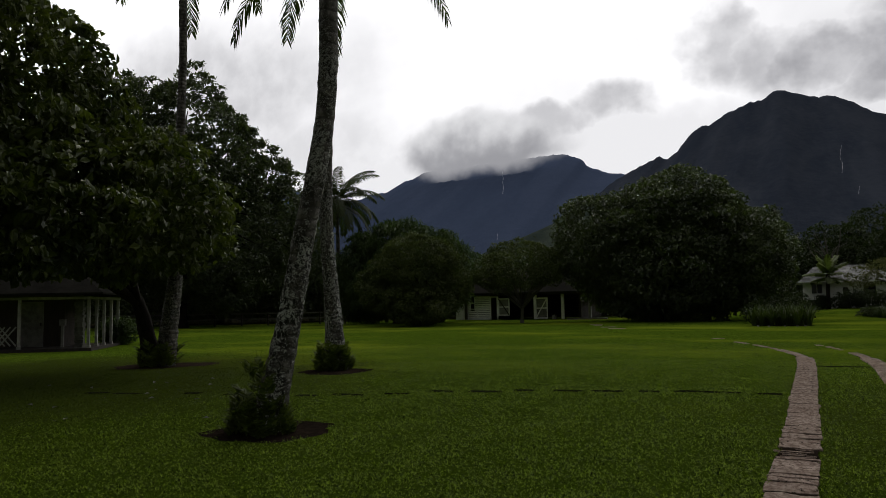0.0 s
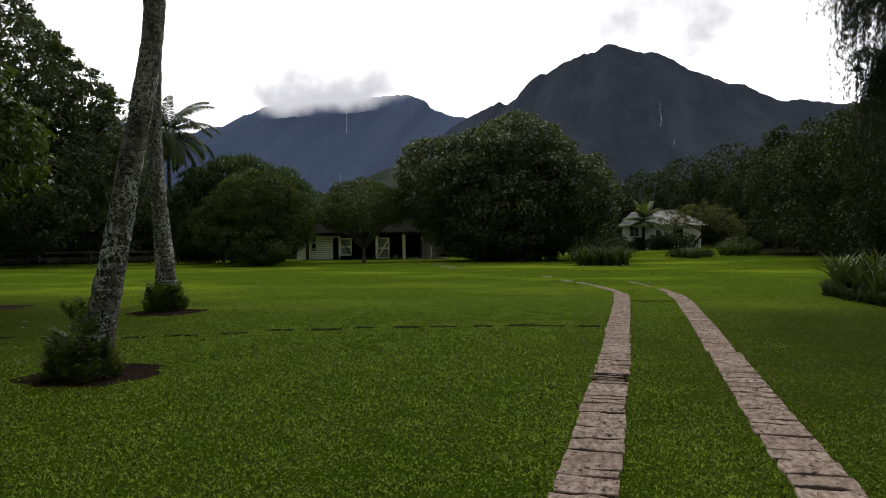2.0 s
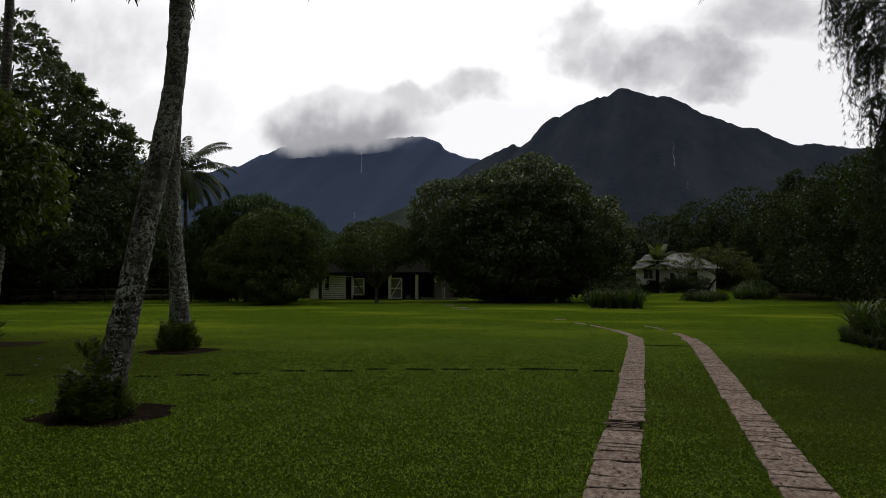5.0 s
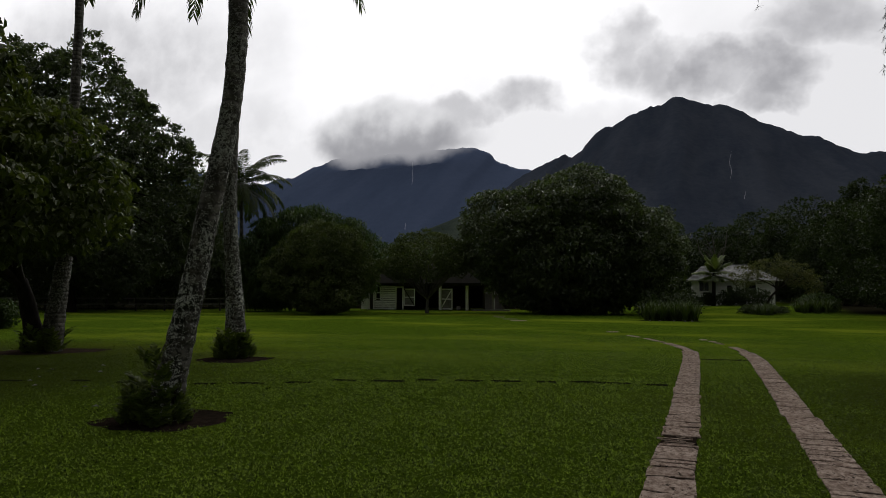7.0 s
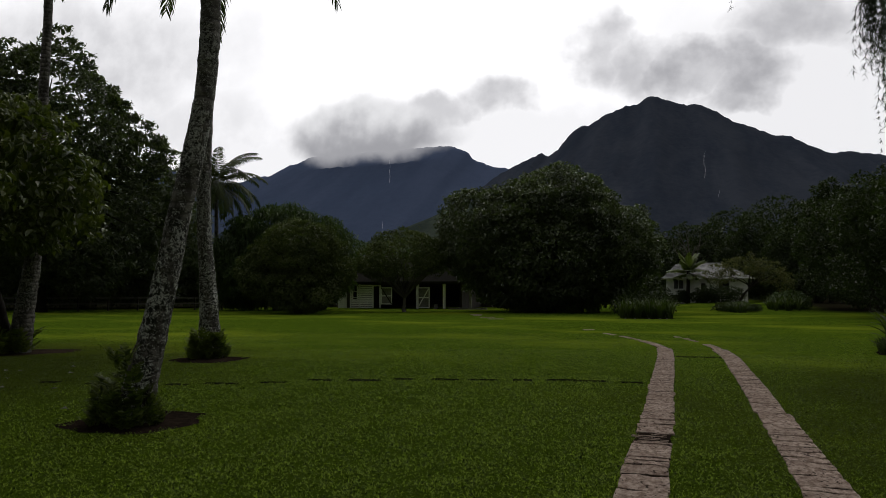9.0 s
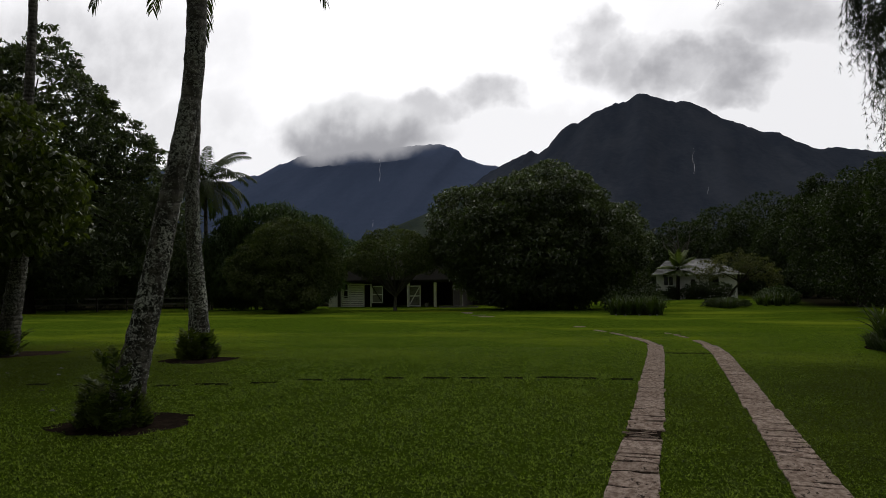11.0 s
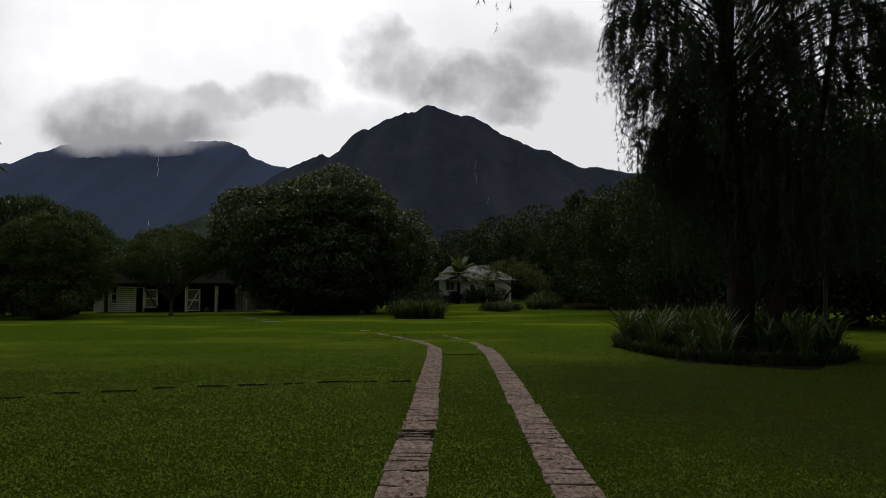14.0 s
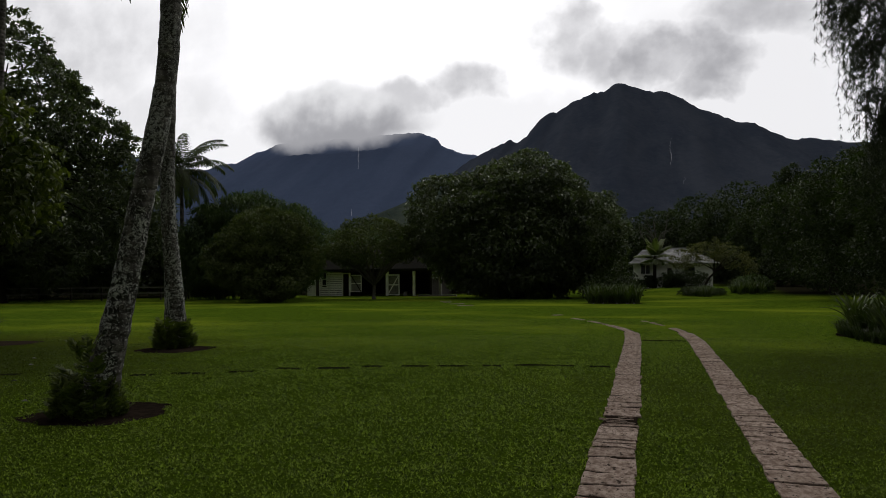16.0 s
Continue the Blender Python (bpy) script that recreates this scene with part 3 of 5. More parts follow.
# ---------------------------------------------------------------- mountains
def mountain(name, label, mat, nodes, y_foot, y_top, y_back, seed, flute, bow):
    """A ridge through (x, height) nodes with ravines down its face."""
    nx = 520
    X = np.linspace(nodes[0][0], nodes[-1][0], nx)
    top = np.interp(X, [p[0] for p in nodes], [p[1] for p in nodes])
    r = np.random.default_rng(seed)
    rag = sum(np.sin(X * f + r.uniform(0, 6)) * a for f, a in ((0.11, 0.9), (0.23, 0.9), (0.41, 0.8)))
    top = top + rag * np.clip(top / 200, 0, 1)
    v = np.concatenate([np.linspace(0, 1, 48), 1 + np.linspace(0, 1, 17)[1:]])
    Y = np.where(v <= 1, y_foot + (y_top - y_foot) * v, y_top + (y_back - y_top) * (v - 1))
    s = np.where(v <= 1, np.clip(v, 0, 1) ** bow, np.clip(2 - v, 0, 1))
    GX, GV = np.meshgrid(X, v, indexing="ij")
    warp = 24 * np.sin(GV * 4 + GX * 0.004) + 16 * np.sin(GV * 11 + GX * 0.011) + 6 * np.sin(GV * 29 + GX * 0.03)
    gul = np.abs(np.sin((GX + warp) * 0.019 + 0.6 * np.sin(GX * 0.006))) * 0.5 + np.abs(np.sin((GX - warp) * 0.047 + 1.3)) * 0.3 + np.abs(np.sin((GX + 2 * warp) * 0.11)) * 0.2
    Z = top[:, None] * s[None] - flute * gul * np.clip(np.sin(np.pi * np.clip(GV, 0, 1)), 0, 1) * np.clip(top / 300, 0, 1)[:, None]
    V = np.stack([GX, np.broadcast_to(Y, GX.shape), Z], -1).reshape(-1, 3)
    n = len(v)
    i, j = np.meshgrid(np.arange(nx - 1), np.arange(n - 1), indexing="ij")
    F = np.stack([i * n + j, (i + 1) * n + j, (i + 1) * n + j + 1, i * n + j + 1], -1).reshape(-1, 4)
    tagged(new(name, mesh_of(name, V, F, mat, True)), label, "mountain", kind="structure")

    def face(x, share):
        k = int(round((x - X[0]) / (X[1] - X[0])))
        m = int(round(share * 47))
        return V.reshape(nx, n, 3)[k, m]
    return face


FAR_RIDGE = [(-4300, 300), (-2700, 410), (-2060, 480), (-1999, 527), (-1906, 481), (-1750, 445), (-1637, 443), (-1607, 453), (-1574, 462), (-1500, 463), (-1475, 471), (-1455, 485), (-1431, 497), (-1401, 504),
             (-1372, 509), (-1348, 521), (-1329, 529), (-1140, 535), (-825, 540), (-760, 540), (-743, 537), (-717, 525), (-692, 518), (-679, 505), (-667, 486), (-639, 474), (-602, 458), (-581, 451), (-529, 444),
             (-300, 380), (600, 330), (1500, 240)]
NEAR_RIDGE = [(-1150, 0), (-900, 30), (-700, 110), (-593, 190), (-496, 270), (-420, 322), (-373, 343), (-347, 356), (-327, 361), (-310, 372), (-301, 364), (-288, 362), (-264, 378), (-252, 394), (-234, 417), (-204, 436),
              (-189, 435), (-158, 451), (-141, 462), (-102, 475), (-87, 481), (-82, 479), (-70, 484), (-60, 481), (-42, 497), (-18, 502), (-9, 497), (22, 483), (59, 472), (89, 471), (120, 455), (151, 433), (177, 417),
              (214, 404), (253, 383), (265, 379), (275, 382), (292, 378), (318, 362), (351, 345), (376, 331), (418, 333), (443, 329), (500, 318), (700, 300), (1600, 230), (3400, 60)]
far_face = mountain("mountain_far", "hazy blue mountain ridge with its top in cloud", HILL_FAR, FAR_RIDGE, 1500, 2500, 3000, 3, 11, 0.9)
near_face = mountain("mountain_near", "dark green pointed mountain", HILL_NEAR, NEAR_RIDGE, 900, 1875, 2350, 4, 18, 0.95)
FOOT = [(-2600, 60), (-1500, 60), (-900, 45), (-560, 38), (-380, 40), (-315, 52), (-286, 72), (-258, 91), (-230, 104), (-190, 110), (-120, 80), (0, 50), (150, 52), (320, 60), (520, 55), (900, 60), (2400, 70)]
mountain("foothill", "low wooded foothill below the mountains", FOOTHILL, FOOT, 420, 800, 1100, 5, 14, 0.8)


def waterfall(face, slant, lo, hi, w):
    """A thin ribbon of water down a ravine, along one bearing (x over y)."""
    P = []
    for s in np.linspace(hi, lo, 14):
        p = face(slant * 1900, s)
        p = face(slant * p[1], s)
        P.append((slant * p[1] + 1.5 * math.sin(s * 60) - 3 * s, p[1] - 30, p[2] + 8))
    P = np.array(P)
    W = w * np.linspace(0.6, 1.0, 14) * np.array([0.75 + 0.25 * math.sin(i * 2.1) for i in range(14)])
    V = np.concatenate([P - np.stack([W, 0 * W, 0 * W], 1), P + np.stack([W * 0, -W * 0.6, 0 * W], 1), P + np.stack([W, 0 * W, 0 * W], 1)])
    k = np.arange(13)
    F = np.concatenate([np.stack([k + a * 14, k + (a + 1) * 14, k + 1 + (a + 1) * 14, k + 1 + a * 14], 1) for a in (0, 1)])
    tagged(new("waterfall", mesh_of("waterfall", V, F, WATERFALL)), "thin white waterfall down the mountainside", "waterfall", "waterfalls", "structure")


def cloud_bank():
    """A bank of cloud lying along the far ridge, bulging towards the valley."""
    a = np.linspace(-1, 1, 25)
    X = a * 560
    V = np.concatenate([np.stack([X, -60 * (1 - a ** 2), np.full(25, z)], 1) for z in (-170, -60, 60, 220)])
    F = np.array([(i + j * 25, i + 1 + j * 25, i + 26 + j * 25, i + 25 + j * 25) for j in range(3) for i in range(24)])
    ob = tagged(new("backdrop_cloud", mesh_of("backdrop_cloud", V, F, RIDGE_CLOUD, True)), "grey cloud bank resting on the far ridge", "cloud", kind="structure")
    ob.matrix_basis = pose(-1010, 2390, 577)
    ob.visible_shadow = False


cloud_bank()


# ---------------------------------------------------------------- trees
tree("spreading_shade_tree", "spreading tree with large green leaves and a dark leaning trunk", polar(-48.9, 21.6), (1.9, 0.24, -0.35, -0.2),
     [(polar(-62.3, 19.6, 6.2), (3.5, 3.9, 3.5)), (polar(-72, 18.5, 8.4), (4.2, 5, 4.0)), (polar(-50.6, 19.6, 4.2), (2.5, 2.6, 1.7)), (polar(-55.5, 20.5, 4.8), (2.7, 3, 2.6)), (polar(-59, 17.5, 4.0), (2.6, 2.2, 1.9))],
     5200, 11, 0.2, LEAF_BIG, 11, limbs=14, aspect=0.62, droop=0.55, floor=2.2, broad=True, bough=0.52, flat=0.5, gaps=0.16)
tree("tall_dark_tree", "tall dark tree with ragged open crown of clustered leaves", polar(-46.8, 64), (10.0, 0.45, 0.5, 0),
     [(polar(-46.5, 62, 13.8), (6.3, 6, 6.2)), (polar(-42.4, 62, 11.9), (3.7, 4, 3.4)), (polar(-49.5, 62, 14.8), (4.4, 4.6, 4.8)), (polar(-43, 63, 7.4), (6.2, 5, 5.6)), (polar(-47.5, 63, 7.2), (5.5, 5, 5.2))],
     4600, 11, 0.42, LEAF_GREY_LIT, 12, limbs=34, aspect=0.45, floor=1.0, jag=0.32, fill=0.12, bough=0.66, flat=0.7, gaps=0.42)
tree("screw_pine_clump", "dense rounded clump of dark drooping strap-leaved trees", polar(-30.4, 62), (4.2, 0.3, 0, 0),
     [(polar(-30.2, 62, 4.9), (4.6, 3.6, 3.9)), (polar(-33.0, 62, 3.6), (2.5, 3, 3.9)), (polar(-27.2, 62, 4.0), (3.0, 3, 3.7))],
     2600, 11, 0.62, LEAF_GREEN, 13, aspect=0.15, droop=0.9, floor=0.1, jag=0.12, bough=0.8, gaps=0.04)
tree("olive_leaved_tree", "low rounded tree with fine olive-brown foliage down to the grass", polar(-28.6, 53.5), (2.0, 0.22, 0.2, 0),
     [(polar(-28.7, 53.5, 4.1), (3.4, 3, 3.0)), (polar(-26.6, 53.5, 3.6), (1.7, 2, 2.1)), (polar(-31.4, 54, 2.9), (2.0, 2.2, 2.1)), (polar(-29.0, 52, 1.6), (3.1, 2.2, 1.5))],
     3600, 10, 0.2, LEAF_OLIVE, 16, limbs=16, floor=0.05, jag=0.3, bough=0.62, flat=0.7, gaps=0.16)
tree("small_vase_tree", "small tree with forked dark trunk and open crown", (-19.66, 52.79), (1.2, 0.15, 0.05, 0),
     [((-19.6, 52.8, 4.5), (3.2, 3.0, 1.9)), ((-17.6, 52.8, 4.4), (2.0, 2, 1.5)), ((-21.9, 53, 3.9), (1.8, 2, 1.4))],
     1500, 9, 0.2, LEAF_OLIVE, 14, bark=PALEBARK, limbs=26, floor=2.1, jag=0.25, fill=0.1, bough=0.5, flat=0.6, gaps=0.2)
tree("great_round_tree", "huge rounded tree with dense glossy leaves down to the lawn", (-8.9, 55.5), (3.5, 0.6, 0, 0),
     [((-8.9, 55.5, 5.0), (7.2, 6, 5.2)), ((-13.4, 54.3, 6.0), (3.6, 4, 4.0)), ((-4.4, 56, 4.7), (3.9, 5, 4.0)), ((-7.8, 55, 8.2), (4.3, 4.3, 2.9)), ((-8.5, 55.2, 2.5), (6.6, 3.2, 2.6))],
     7600, 10, 0.3, LEAF_GLOSS, 15, jag=0.12, floor=0.05, bough=0.85, flat=0.7, gaps=0.07, droop=0.35)
waterfall(far_face, -0.390, 0.60, 0.82, 0.7)
waterfall(far_face, -0.400, 0.275, 0.315, 0.6)
waterfall(near_face, 0.0523, 0.40, 0.56, 0.2)
waterfall(near_face, 0.068, 0.305, 0.34, 0.2)


def back_tree(bearing, d, top, wide, mat, seed, size=0.3, label="dark leafy tree at the edge of the lawn", low=0.3, clumps=1700, per=8, bark=None, limbs=5, jag=0.2, bough=0.0, hollow=False):
    """A full tree for the edge of the lawn: masses down to the ground, or a crown that hangs out over a shaded hollow."""
    r = np.random.default_rng(seed)
    b = polar(bearing, d)
    b[2] = float(rise(b[0], b[1]))
    h = top / 2
    balls = [(b + (0, 0, h * 1.05), (wide, wide * 0.9, h * 0.92)),
             (b + (wide * r.uniform(-0.7, -0.4), -0.3, h * 0.75), (wide * 0.6, wide * 0.6, h * 0.7)),
             (b + (wide * r.uniform(0.4, 0.7), -0.3, h * 0.8), (wide * 0.6, wide * 0.6, h * 0.72)),
             (b + (0, -wide * 0.4, h * 0.45), (wide * 0.95, wide * 0.6, h * 0.5))]
    if hollow:
        balls = [(b + (0, -wide * 0.30, h * 1.38), (wide, wide * 0.9, h * 0.58)),
                 (b + (-wide * 0.75, -wide * 0.2, h * 1.12), (wide * 0.55, wide * 0.6, h * 0.5)),
                 (b + (wide * 0.7, -wide * 0.25, h * 1.15), (wide * 0.6, wide * 0.6, h * 0.5)),
                 (b + (0, wide * 0.55, h * 0.6), (wide * 1.1, wide * 0.5, h * 0.62))]
    return tree("tree", label, b, (h, 0.12 + top * 0.018, r.uniform(-0.3, 0.3), 0), balls, clumps, per, size, mat, seed, bark=bark, limbs=limbs, floor=low, jag=jag, bough=bough, group="trees round the lawn")


back_tree(-44.0, 76, 12.0, 6.6, LEAF_GREY_LIT, 21, 0.4)
back_tree(-39.4, 74, 14.0, 5.2, LEAF_GREY_LIT, 22, 0.4)
back_tree(-49.5, 78, 12.5, 7.0, LEAF_GREY_LIT, 23, 0.4)
back_tree(-55.0, 70, 15.0, 7.5, LEAF_GREY_LIT, 24, 0.4)
back_tree(-62.0, 56, 13.0, 7.5, LEAF_GREY_LIT, 25, 0.36)
back_tree(-35.6, 76, 7.0, 4.5, LEAF_GREY_LIT, 26, 0.36)
back_tree(-70.0, 40, 11.0, 6.5, LEAF_DARK, 27, clumps=1200)
back_tree(-24.2, 80, 7.4, 4.6, LEAF_GREEN, 28)
back_tree(-19.5, 84, 7.0, 4.6, LEAF_GREEN, 29)
back_tree(-13.0, 82, 9.0, 5.0, LEAF_DARK, 30)
back_tree(-2.6, 66, 8.4, 2.2, LEAF_GLOSS, 31)
back_tree(1.8, 98, 10.0, 5.0, LEAF_DARK, 32, 0.36)
back_tree(5.0, 94, 11.0, 5.2, LEAF_DARK, 33, 0.36)
back_tree(7.9, 90, 12.0, 5.2, LEAF_DARK, 34, 0.36)
back_tree(10.4, 80, 10.2, 4.4, LEAF_DARK, 35, 0.34, "rounded tree with dense dark leaves")
back_tree(13.8, 62, 9.4, 4.2, LEAF_DARK, 36, 0.28, clumps=2200, hollow=True)
back_tree(17.5, 50, 9.6, 4.6, LEAF_DARK, 37, 0.26, clumps=2600, hollow=True)
back_tree(23.5, 42, 10.0, 5.4, LEAF_DARK, 38, 0.26, clumps=3400, hollow=True)
back_tree(30.5, 38, 11.2, 5.6, LEAF_DARK, 39, 0.26, clumps=3600)
back_tree(39.0, 36, 11.5, 6.5, LEAF_DARK, 40, 0.3, clumps=3000)
back_tree(49.0, 36, 13.0, 7.0, LEAF_DARK, 41, clumps=900)
tree("conifer", "small dark pointed tree above the woods", (*polar(11.2, 82)[:2], 0.4), (9.0, 0.18, 0, 0),
     [(polar(11.2, 82, 11.6), (1.3, 1.2, 1.5)), (polar(11.2, 82, 9.6), (2.0, 1.9, 1.9))], 500, 8, 0.3, LEAF_DARK, 44)
tree("flowering_tree", "low spreading tree with thin light leaves beside the cottage", (*polar(5.2, 70)[:2], 0.4), (1.7, 0.12, 1.1, 0),
     [(polar(3.9, 70.5, 3.3), (1.4, 1.2, 1.1)), (polar(5.6, 70, 3.9), (1.7, 1.4, 1.0)), (polar(7.2, 70, 3.3), (1.5, 1.3, 1.2)), (polar(8.3, 70, 2.3), (0.9, 1.0, 0.8))],
     640, 7, 0.19, LEAF_LIGHT, 45, limbs=12, jag=0.4, floor=1.2, fill=0.0, bough=0.30, flat=0.9, gaps=0.45)




tree("sapling", "slender pale-stemmed sapling in the shade", polar(28.6, 23), (5.6, 0.055, 0.55, 0.2),
     [(polar(29.8, 23.3, 5.9), (0.9, 0.9, 0.9)), (polar(29.4, 23.3, 5.0), (0.7, 0.7, 0.6))], 60, 6, 0.14, LEAF_DARK, 53, bark=PALEBARK, limbs=5)


def bare_tree(b, h, seed):
    """A leafless pale tree of forking limbs."""
    r = np.random.default_rng(seed)
    o = thing("bare_tree", "leafless pale-barked tree among the dark woods", "tree", Matrix.Translation(b))
    P = spline([(0, 0, -0.2), (0.1, 0, h * 0.3), (-0.1, 0, h * 0.55)], 8)
    part("trunk", mesh_of("trunk", *tube(P, np.linspace(0.2, 0.13, 8), 8, 0.04, r), PALEBARK, True), o)
    for k in range(9):
        e = P[-1] + np.array((r.uniform(-2.2, 2.2), r.uniform(-1, 1), r.uniform(1.2, h * 0.45)))
        Q = spline([P[-1 - k % 3], (P[-1] + e) / 2 + r.normal(size=3) * 0.3, e], 8)
        part("limb", mesh_of("limb", *tube(Q, np.linspace(0.09, 0.025, 8), 6, 0.04, r), PALEBARK, True), o)


bare_tree(polar(1.9, 84, 0.4), 8.2, 51)
bare_tree(polar(-15.9, 78, 0.0), 8.0, 52)


# unseen trees beside and behind, added to darken the lawn close by
back_tree(74.0, 10.5, 12.0, 4.6, LEAF_DARK, 46, 0.4, clumps=800, label="unseen tree added to shade the near lawn", low=3.0)
back_tree(150.0, 12, 14.0, 5.5, LEAF_DARK, 47, 0.4, clumps=800, label="unseen tree added to shade the near lawn", low=3.5)
back_tree(-120.0, 14, 14.0, 5.5, LEAF_DARK, 48, 0.4, clumps=800, label="unseen tree added to shade the near lawn", low=3.5)
back_tree(-88.0, 10.5, 12.0, 4.8, LEAF_DARK, 49, 0.4, clumps=800, label="unseen tree added to shade the near lawn", low=3.5)


def far_woods():
    r = np.random.default_rng(60)
    n = 7000
    b, d = r.uniform(-80, 60, n), r.uniform(100, 170, n)
    top = 6.5 + 2.5 * np.sin(b * 0.55) + 2.0 * np.sin(b * 1.7 + 1) + 0.028 * (d - 100) * 2
    z = top * np.sqrt(r.random(n))
    C = np.stack([np.sin(np.radians(b)) * d, np.cos(np.radians(b)) * d, z], 1)
    per = 7
    P = np.repeat(C, per, 0) + r.normal(size=(n * per, 3)) * (0.9, 0.9, 0.6)
    P[:, 2] = np.maximum(P[:, 2], 0.3)
    V, F = leaves(P, r.normal(size=P.shape), r.normal(size=P.shape) * 0.6 + (0, -0.3, 0.8), r.uniform(0.5, 1.1, len(P)), r.uniform(0.3, 0.6, len(P)))
    tagged(new("far_woods", mesh_of("far_woods", V, F, WOODS)), "dark belt of woods behind the gardens", "woods", kind="stuff")


far_woods()


# ---------------------------------------------------------------- palms
def frond_mesh(length, e0, bend, pairs, leaflet, seed, width=0.045, leaf=None):
    """One feathered palm frond, growing along +x from the origin; e0: rise at the base in degrees, bend: total fall."""
    r = np.random.default_rng(seed)
    n = 16
    t = np.linspace(0, 1, n)
    e = np.radians(e0 - bend * t ** 1.3)
    step = length / (n - 1)
    P = np.concatenate([[(0, 0, 0)], np.cumsum(np.stack([np.cos(e), 0 * e, np.sin(e)], 1)[:-1] * step, 0)])
    Vr, Fr = tube(P, np.linspace(0.03, 0.006, n) * length / 4, 5)
    s = np.linspace(0.12, 1.0, pairs)
    s = np.repeat(s, 2) + r.normal(size=pairs * 2) * 0.004
    s = np.clip(s, 0, 1)
    B = np.stack([np.interp(s, t, P[:, k]) for k in range(3)], 1)
    T = unit(np.stack([np.interp(s, t, np.gradient(P[:, k])) for k in range(3)], 1))
    sgn = np.tile([1.0, -1.0], pairs)[:, None]
    side = np.array([[0, 1.0, 0]]) * sgn
    L = leaflet * np.sin(np.pi * np.clip(0.12 + 0.8 * s, 0, 1)) ** 0.6 * r.uniform(0.85, 1.1, len(s))
    D = unit(side * 0.8 + T * (0.55 + 0.5 * s[:, None]) + np.array((0, 0, -0.35)) + r.normal(size=(len(s), 3)) * 0.08)
    D2 = unit(D + np.array((0, 0, -0.9)))
    mid = B + D * L[:, None] * 0.55
    tip = mid + D2 * L[:, None] * 0.45
    up = unit(np.cross(T, D)) * sgn
    w = unit(np.cross(D, up)) * width * 0.5
    V = np.stack([B - w * 0.5, B + w * 0.5, mid + w, mid - w, tip], 1).reshape(-1, 3)
    k = np.arange(len(s))[:, None] * 5
    Q, Tr = k + (0, 1, 2, 3), k + (3, 2, 4)
    m = len(Vr)
    return mesh_of("frond", np.vstack([Vr, V]), [np.vstack([Fr, Q + m]), Tr + m], leaf or FROND)


def palm(name, label, P, R, fronds, length, mat, seed, spin=0.0, leaflet=0.75, pairs=44, boots=True, width=0.05, droop=1.0, leaf=None):
    """P: the trunk's line in the world, from the ground; R: radii along it."""
    r = np.random.default_rng(seed)
    P = np.asarray(P, float)
    base = P[0].copy()
    o = thing(name, label, "palm tree", Matrix.Translation(base))
    Q = spline(P - base, 90)
    rad = np.interp(np.linspace(0, 1, 90), np.linspace(0, 1, len(R)), R)
    rad = rad * (1 + 0.022 * np.sin(np.arange(90) * 2.4) + 0.012 * r.standard_normal(90))
    part("trunk", mesh_of("trunk", *tube(Q, rad, 18, 0.025, r), mat, True), o)
    kinds = [frond_mesh(length, 62 + 30 * (1 - droop), 70 * droop, pairs, leaflet, seed, width, leaf), frond_mesh(length, 38 + 30 * (1 - droop), 85 * droop, pairs, leaflet, seed + 1, width, leaf),
             frond_mesh(length, 12 + 30 * (1 - droop), 88 * droop, pairs, leaflet, seed + 2, width, leaf), frond_mesh(length * 0.9, -14 + 30 * (1 - droop), 70 * droop, pairs, leaflet, seed + 3, width, leaf)]
    for i in range(fronds):
        lvl = min(3, int(4 * i / fronds))
        a = spin + i * 137.5 + r.uniform(-8, 8)
        ob = part("frond", kinds[lvl], o)
        ob.matrix_basis = Matrix.Translation(Q[-1] + np.array((0, 0, -0.08 * lvl))) @ pose(0, 0, 0, r.uniform(-12, 12), 0, a)
    if boots:
        for i in range(7):
            d = Vector((math.cos(i * 2.4), math.sin(i * 2.4), 0.55)).normalized() * 0.2
            c = bmesh.new()
            bmesh.ops.create_icosphere(c, subdivisions=2, radius=0.115)
            me = bpy.data.meshes.new("coconut")
            c.to_mesh(me)
            c.free()
            me.materials.append(LEAF_GREEN)
            ob = part("coconut", me, o)
            ob.matrix_basis = Matrix.Translation(Vector(Q[-1]) + d * 1.4 - Vector((0, 0, 0.35))) @ Matrix.Diagonal((1, 1, 1.3, 1))
    return o


palm("leaning_coconut_palm", "leaning coconut palm, its grey trunk crusted with pale lichen",
     [(-6.21, 7.24, -0.1), (-6.16, 7.31, 0.46), (-6.04, 7.40, 1.17), (-5.93, 7.48, 1.9), (-5.83, 7.56, 2.65), (-5.71, 7.65, 3.4), (-5.62, 7.72, 4.17), (-5.58, 7.74, 4.95), (-5.58, 7.75, 5.8), (-5.54, 7.77, 8.6), (-5.48, 7.86, 13.8)],
     (0.27, 0.2, 0.165, 0.15, 0.142, 0.135, 0.128, 0.128, 0.128, 0.125, 0.13), 18, 4.2, PALM_BARK, 71, spin=20)
palm("lichened_coconut_palm", "upright coconut palm with mottled grey trunk",
     [(-10.42, 14.72, -0.1), (-10.44, 14.70, 0.78), (-10.5, 14.67, 1.9), (-10.56, 14.63, 2.78), (-10.6, 14.6, 3.9), (-10.58, 14.6, 6.0), (-10.5, 14.6, 9.0), (-10.45, 14.6, 11.2)],
     (0.34, 0.24, 0.19, 0.17, 0.165, 0.16, 0.16, 0.16), 18, 4.2, PALM_BARK, 72, spin=75)
